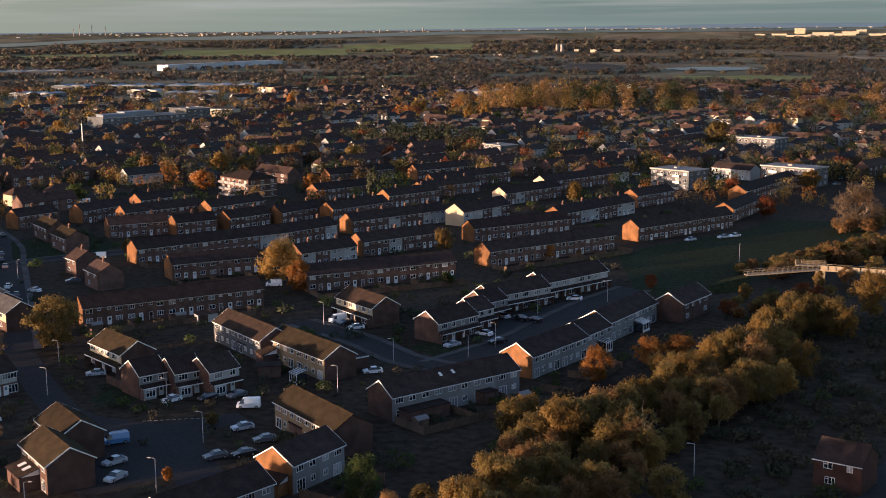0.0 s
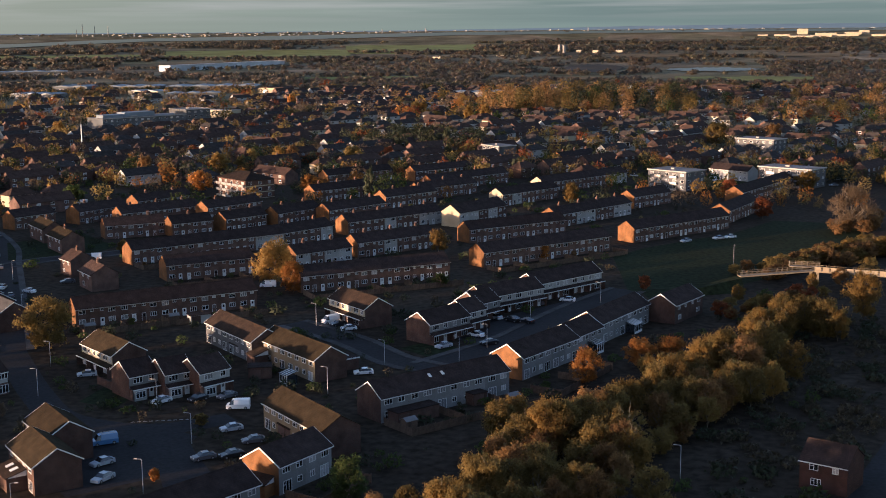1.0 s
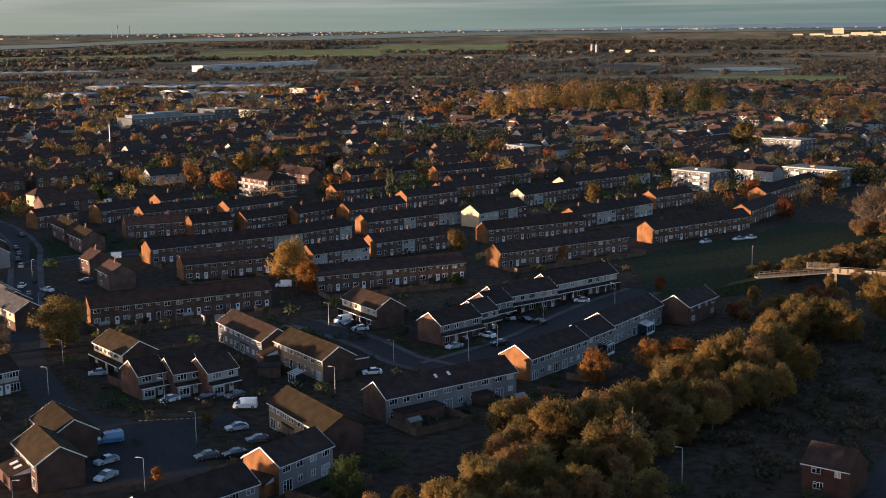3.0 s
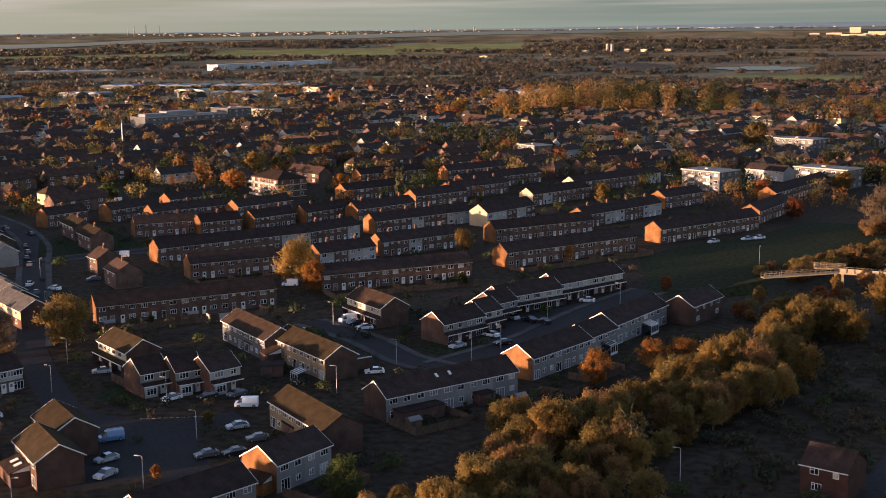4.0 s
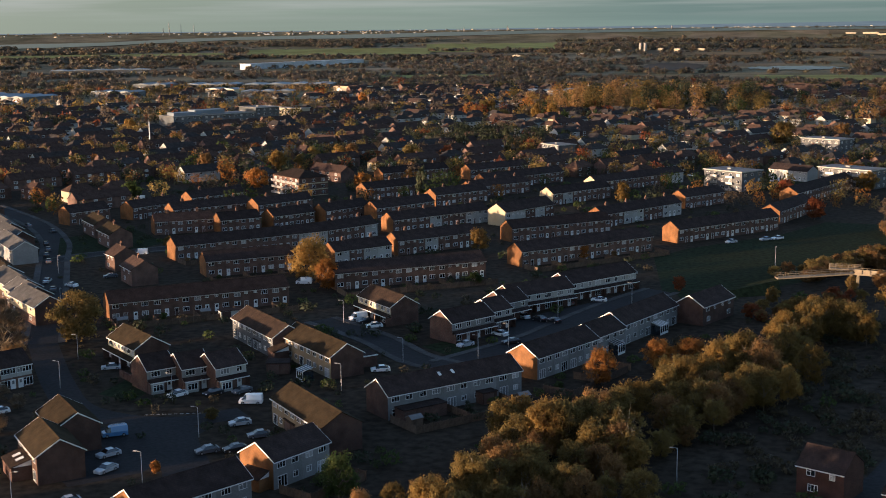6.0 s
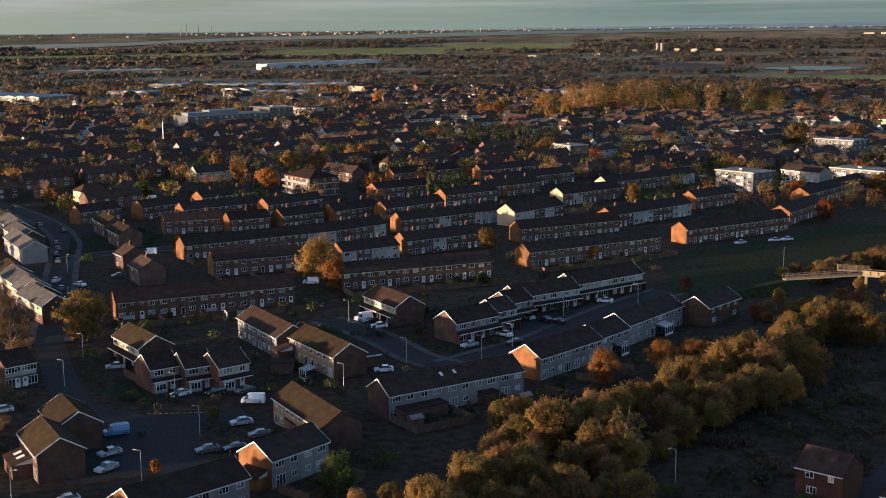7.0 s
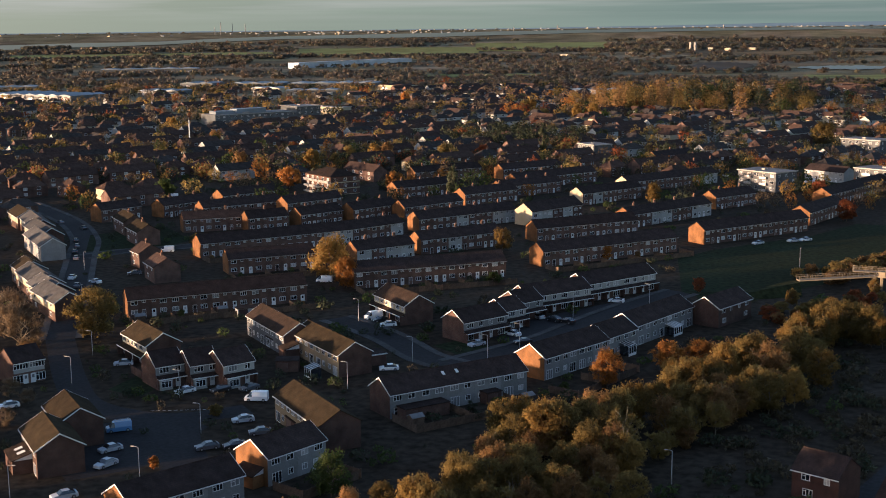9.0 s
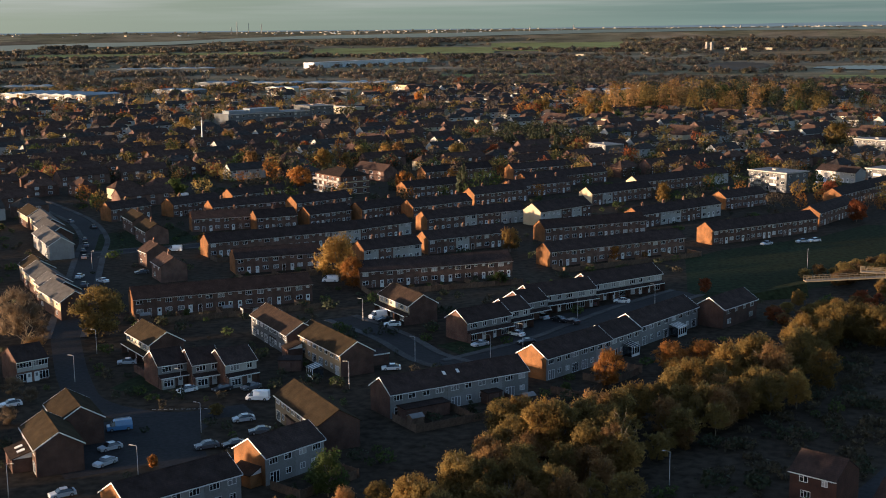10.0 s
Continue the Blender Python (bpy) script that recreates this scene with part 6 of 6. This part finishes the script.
def sector(name, a0, a1, d0, d1, lift, material, label, rag=0.0, taper=False):
    s, n, whole = Shape(), 24, (d0, d1)
    for i in range(n + 1):
        a, slack = a0 + (a1 - a0) * i / n, 0.5 - 0.5 * math.sin(math.pi * i / n) ** 0.5 if taper else 0.0
        d0, d1 = whole[0] + (whole[1] - whole[0]) * slack, whole[1] - (whole[1] - whole[0]) * slack
        for q in range(5):
            d = d0 + (d1 - d0) * q / 4 + (wood.uniform(-rag, rag) if q in (0, 4) else 0)
            x, y = polar(a, d)
            s.v.append((x, y, land(x, y) + lift))
    s.f = [(i * 5 + q + 5, i * 5 + q, i * 5 + q + 1, i * 5 + q + 6) for i in range(n) for q in range(4)]
    s.m = [0] * len(s.f)
    return setting(name, s, material, label)


FIELD = surface("winter_crop", (0.2, 0.22, 0.085), 0.95, 0.02, 0.4, 0.25, 0.0, dirt=(0.9, 0.75, 0.65), spec=0.02)
SLATE = surface("ploughed_field", (0.09, 0.08, 0.065), 0.95, 0.02, 0.4, 0.2, 0.0, spec=0.05)
STUBBLE = surface("stubble", (0.21, 0.162, 0.095), 0.95, 0.02, 0.4, 0.25, 0.0, spec=0.02)
m_water, n_w, l_w, b_w = node_material("river_water")
b_w.inputs["Base Color"].default_value = (0.05, 0.06, 0.065, 1)
b_w.inputs["Roughness"].default_value = 0.3
noise_w, bump_w = n_w.new("ShaderNodeTexNoise"), n_w.new("ShaderNodeBump")
noise_w.inputs["Scale"].default_value, bump_w.inputs["Strength"].default_value = 0.05, 0.1
l_w.new(noise_w.outputs["Fac"], bump_w.inputs["Height"])
l_w.new(bump_w.outputs[0], b_w.inputs["Normal"])
sector("field_1", 7, 15, 3080, 3500, 1.0, FIELD, "green winter crop field", 20)
sector("field_2", 1.5, 7.2, 3200, 3800, 1.0, FIELD, "wide green field", 20)
sector("field_3", 16, 27, 3100, 3300, 1.0, FIELD, "long green field strip", 15)
sector("field_4", -14, -4, 2900, 3050, 1.0, STUBBLE, "pale stubble field", 15)
sector("field_5", 10, 17, 2650, 2800, 1.0, STUBBLE, "dull grass field", 15)
sector("field_6", -13, -7.2, 1760, 1960, 0.6, FIELD, "green playing field", 15)
sector("field_7", 4, 9, 1930, 2040, 0.6, FIELD, "rough green meadow behind the town", 18)
sector("field_8", -4, 1, 1880, 1960, 0.6, STUBBLE, "dull grass field beside woods", 15)
sector("water_1", -10.8, -6.8, 2170, 2360, 1.2, m_water, "still water of a lake", 20, True)
sector("field_9", -5, -2.4, 2150, 2600, 0.8, SLATE, "dark ploughed field in the shade", 25, True)
river = Shape()
RIVER = ((31, 3560, 3960), (28, 3580, 3980), (25, 3800, 4060), (21.5, 3890, 4100), (18, 4080, 4240), (15.6, 4165, 4310), (9.5, 4185, 4375), (3, 4315, 4470), (-3, 4360, 4500), (-18, 4420, 4530))
for i in range(101):
    a = 31 - 49 * i / 100
    near_d, far_d = (np.interp(-a, [-r[0] for r in RIVER], [r[k] for r in RIVER]) + 14 * noise.noise((i * 0.35, k, 2.2)) for k in (1, 2))
    for q in range(4):
        x, y = polar(a, near_d + (far_d - near_d) * q / 3)
        river.v.append((x, y, land(x, y) + 1.6))
river.f = [(i * 4 + q + 4, i * 4 + q, i * 4 + q + 1, i * 4 + q + 5) for i in range(100) for q in range(3)]
river.m = [0] * len(river.f)
setting("water_2", river, m_water, "broad grey tidal river before the far shore")
shore, far_town = Shape(), random.Random(77)
for _ in range(240):
    a = far_town.choice([far_town.uniform(-18, 32), far_town.uniform(4, 18), far_town.uniform(-12, 4)])
    lo = np.interp(-a, [-r[0] for r in RIVER], [r[2] for r in RIVER])
    d = max(4380, lo + 20) + far_town.uniform(0, 200)
    x, y = polar(a, d)
    w, h = far_town.choice([far_town.uniform(2, 5), far_town.uniform(3, 11)]), far_town.uniform(1.0, 3.2)
    shore.box(x - w / 2, x + w / 2, y - 6, y + 6, land(x, y) - 2, land(x, y) + h, far_town.choice([0, 0, 1, 2]))
ob = new("far_shore_town", shore.mesh("far_shore_town", [WHITE_WALL, CREAM_WALL, SHEET]))
tagged(ob, "small white buildings and tanks along the far shore", "buildings", "", "stuff")
for a, d, h, r in ((18.35, 4430, 41, 1.5), (17.85, 4440, 36, 1.1), (17.3, 4440, 33, 1.3), (18.6, 4430, 24, 1.6), (3.7, 4480, 17, 2.4), (5.6, 4480, 13, 2.0), (-3.4, 4500, 12, 3.0)):
    x, y = polar(a, d)
    st = thing("factory_chimney", pose(x, y, land(x, y)), "slim grey factory chimney on the far shore", "chimney", "far chimneys")
    part("shaft", Shape().tube([(0, 0, -1), (0, 0, h)], [r, r * 0.7], 10), FELT, st)
for a, d, w, h in ((-12.25, 4260, 30, 17), (-13.0, 4210, 60, 7), (-14.2, 4230, 46, 8), (-11.3, 4190, 44, 5), (-15.3, 4150, 60, 6), (-11.9, 4120, 70, 5), (-16.4, 4180, 50, 7), (-10.6, 4200, 30, 4),
                   (-13.6, 4160, 80, 6), (-12.8, 4140, 60, 5), (-16.0, 4120, 80, 6), (-14.8, 4270, 24, 11)):
    x, y = polar(a, d)
    block(x, y, -a - 20, w, 40, h, 2, 1, CREAM_WALL, SHEET, name="far_factory", label="pale sunlit factory building on the horizon")
for a, d, w, h in ((-2.3, 3180, 4, 18), (-2.1, 3190, 4, 18), (-2.9, 3170, 12, 6), (-3.6, 3150, 14, 6), (-4.6, 3180, 16, 5), (-1.0, 3120, 16, 6), (0.6, 2960, 24, 4), (3.4, 2900, 20, 4)):
    x, y = polar(a, d)
    block(x, y, -a - 20, w, 14, h, 1, 1, CREAM_WALL if h < 17 else CONCRETE, FELT, name="far_building", label="small pale building out on the plain")

# glowing strip with haze in its colours for far-shore hills; cloud bank over it
m_hill, n_h, l_h, b_h = node_material("glowing_far_hills")
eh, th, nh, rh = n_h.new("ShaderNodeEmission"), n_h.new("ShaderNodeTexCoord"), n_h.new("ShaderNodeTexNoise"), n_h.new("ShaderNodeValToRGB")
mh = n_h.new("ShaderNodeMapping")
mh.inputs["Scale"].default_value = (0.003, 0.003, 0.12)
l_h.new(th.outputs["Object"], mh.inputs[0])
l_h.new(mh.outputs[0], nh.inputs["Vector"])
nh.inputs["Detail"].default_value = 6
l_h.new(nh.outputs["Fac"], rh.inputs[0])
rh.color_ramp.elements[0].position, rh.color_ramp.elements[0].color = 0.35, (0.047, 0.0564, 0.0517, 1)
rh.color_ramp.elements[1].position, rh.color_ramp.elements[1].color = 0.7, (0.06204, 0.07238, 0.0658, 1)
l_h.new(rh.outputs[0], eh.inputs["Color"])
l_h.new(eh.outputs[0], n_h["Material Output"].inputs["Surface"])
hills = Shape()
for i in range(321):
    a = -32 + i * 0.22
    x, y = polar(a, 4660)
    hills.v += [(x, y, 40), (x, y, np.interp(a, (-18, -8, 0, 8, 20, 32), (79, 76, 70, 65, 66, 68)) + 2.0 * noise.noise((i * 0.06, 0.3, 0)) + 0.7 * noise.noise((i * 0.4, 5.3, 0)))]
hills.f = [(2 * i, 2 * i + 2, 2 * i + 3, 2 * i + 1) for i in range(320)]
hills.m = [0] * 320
setting("backdrop_hills", hills, m_hill, "glowing backdrop strip of hazy far-shore hills")

# bank of cloud low over the horizon
m_sky, n_s, l_s, b_s = node_material("cloud_bank")
em, tcs, mps, nos, rs = n_s.new("ShaderNodeEmission"), n_s.new("ShaderNodeTexCoord"), n_s.new("ShaderNodeMapping"), n_s.new("ShaderNodeTexNoise"), n_s.new("ShaderNodeValToRGB")
mps.inputs["Scale"].default_value = (0.0006, 0.0006, 0.02)
nos.inputs["Scale"].default_value, nos.inputs["Detail"].default_value = 1.0, 5
l_s.new(tcs.outputs["Object"], mps.inputs[0])
l_s.new(mps.outputs[0], nos.inputs["Vector"])
l_s.new(nos.outputs["Fac"], rs.inputs[0])
rs.color_ramp.elements[0].position, rs.color_ramp.elements[0].color = 0.35, (0.05662, 0.07276, 0.05193, 1)
rs.color_ramp.elements[1].position, rs.color_ramp.elements[1].color = 0.7, (0.07386, 0.09306, 0.06451, 1)
sep_s, side_s, mix_s = n_s.new("ShaderNodeSeparateXYZ"), n_s.new("ShaderNodeMapRange"), n_s.new("ShaderNodeMix")     # clearer, warmer sky towards the sun's side
side_s.inputs["From Min"].default_value, side_s.inputs["From Max"].default_value = 300.0, -2600.0
side_s.inputs["To Max"].default_value = 0.88
mix_s.data_type = "RGBA"
mix_s.inputs[7].default_value = (0.1247, 0.1235, 0.07317, 1)
l_s.new(tcs.outputs["Object"], sep_s.inputs[0])
l_s.new(sep_s.outputs[0], side_s.inputs["Value"])
l_s.new(side_s.outputs[0], mix_s.inputs[0])
l_s.new(rs.outputs[0], mix_s.inputs[6])
streak, map_k, rise_s, k_range, k_mul = n_s.new("ShaderNodeTexNoise"), n_s.new("ShaderNodeMapping"), n_s.new("ShaderNodeMapRange"), n_s.new("ShaderNodeMapRange"), n_s.new("ShaderNodeMath")     # long streaks of cloud, higher up
map_k.inputs["Scale"].default_value = (0.0011, 0.0011, 0.03)
streak.inputs["Scale"].default_value, streak.inputs["Detail"].default_value = 1.0, 7
l_s.new(tcs.outputs["Object"], map_k.inputs[0])
l_s.new(map_k.outputs[0], streak.inputs["Vector"])
rise_s.inputs["From Min"].default_value, rise_s.inputs["From Max"].default_value = 95.0, 180.0
k_range.inputs["From Min"].default_value, k_range.inputs["From Max"].default_value = 0.42, 0.68
k_range.inputs["To Max"].default_value = 0.7
l_s.new(sep_s.outputs[2], rise_s.inputs["Value"])
l_s.new(streak.outputs["Fac"], k_range.inputs["Value"])
k_mul.operation = "MULTIPLY"
l_s.new(rise_s.outputs[0], k_mul.inputs[0])
l_s.new(k_range.outputs[0], k_mul.inputs[1])
glow_s = n_s.new("ShaderNodeMix")
glow_s.data_type = "RGBA"
glow_s.inputs[7].default_value = (0.1641, 0.1565, 0.1141, 1)
l_s.new(k_mul.outputs[0], glow_s.inputs[0])
l_s.new(mix_s.outputs[2], glow_s.inputs[6])
mix_s = glow_s
l_s.new(mix_s.outputs[2], em.inputs["Color"])
l_s.new(em.outputs[0], n_s["Material Output"].inputs["Surface"])
bank = Shape()
for i in range(41):
    x, y = polar(-35 + i * 2.0, 4930)
    bank.v += [(x, y, 20), (x, y, 900)]
bank.f = [(2 * i, 2 * i + 2, 2 * i + 3, 2 * i + 1) for i in range(40)]
bank.m = [0] * 40
setting("backdrop", bank, m_sky, "grey evening cloud low over the horizon")
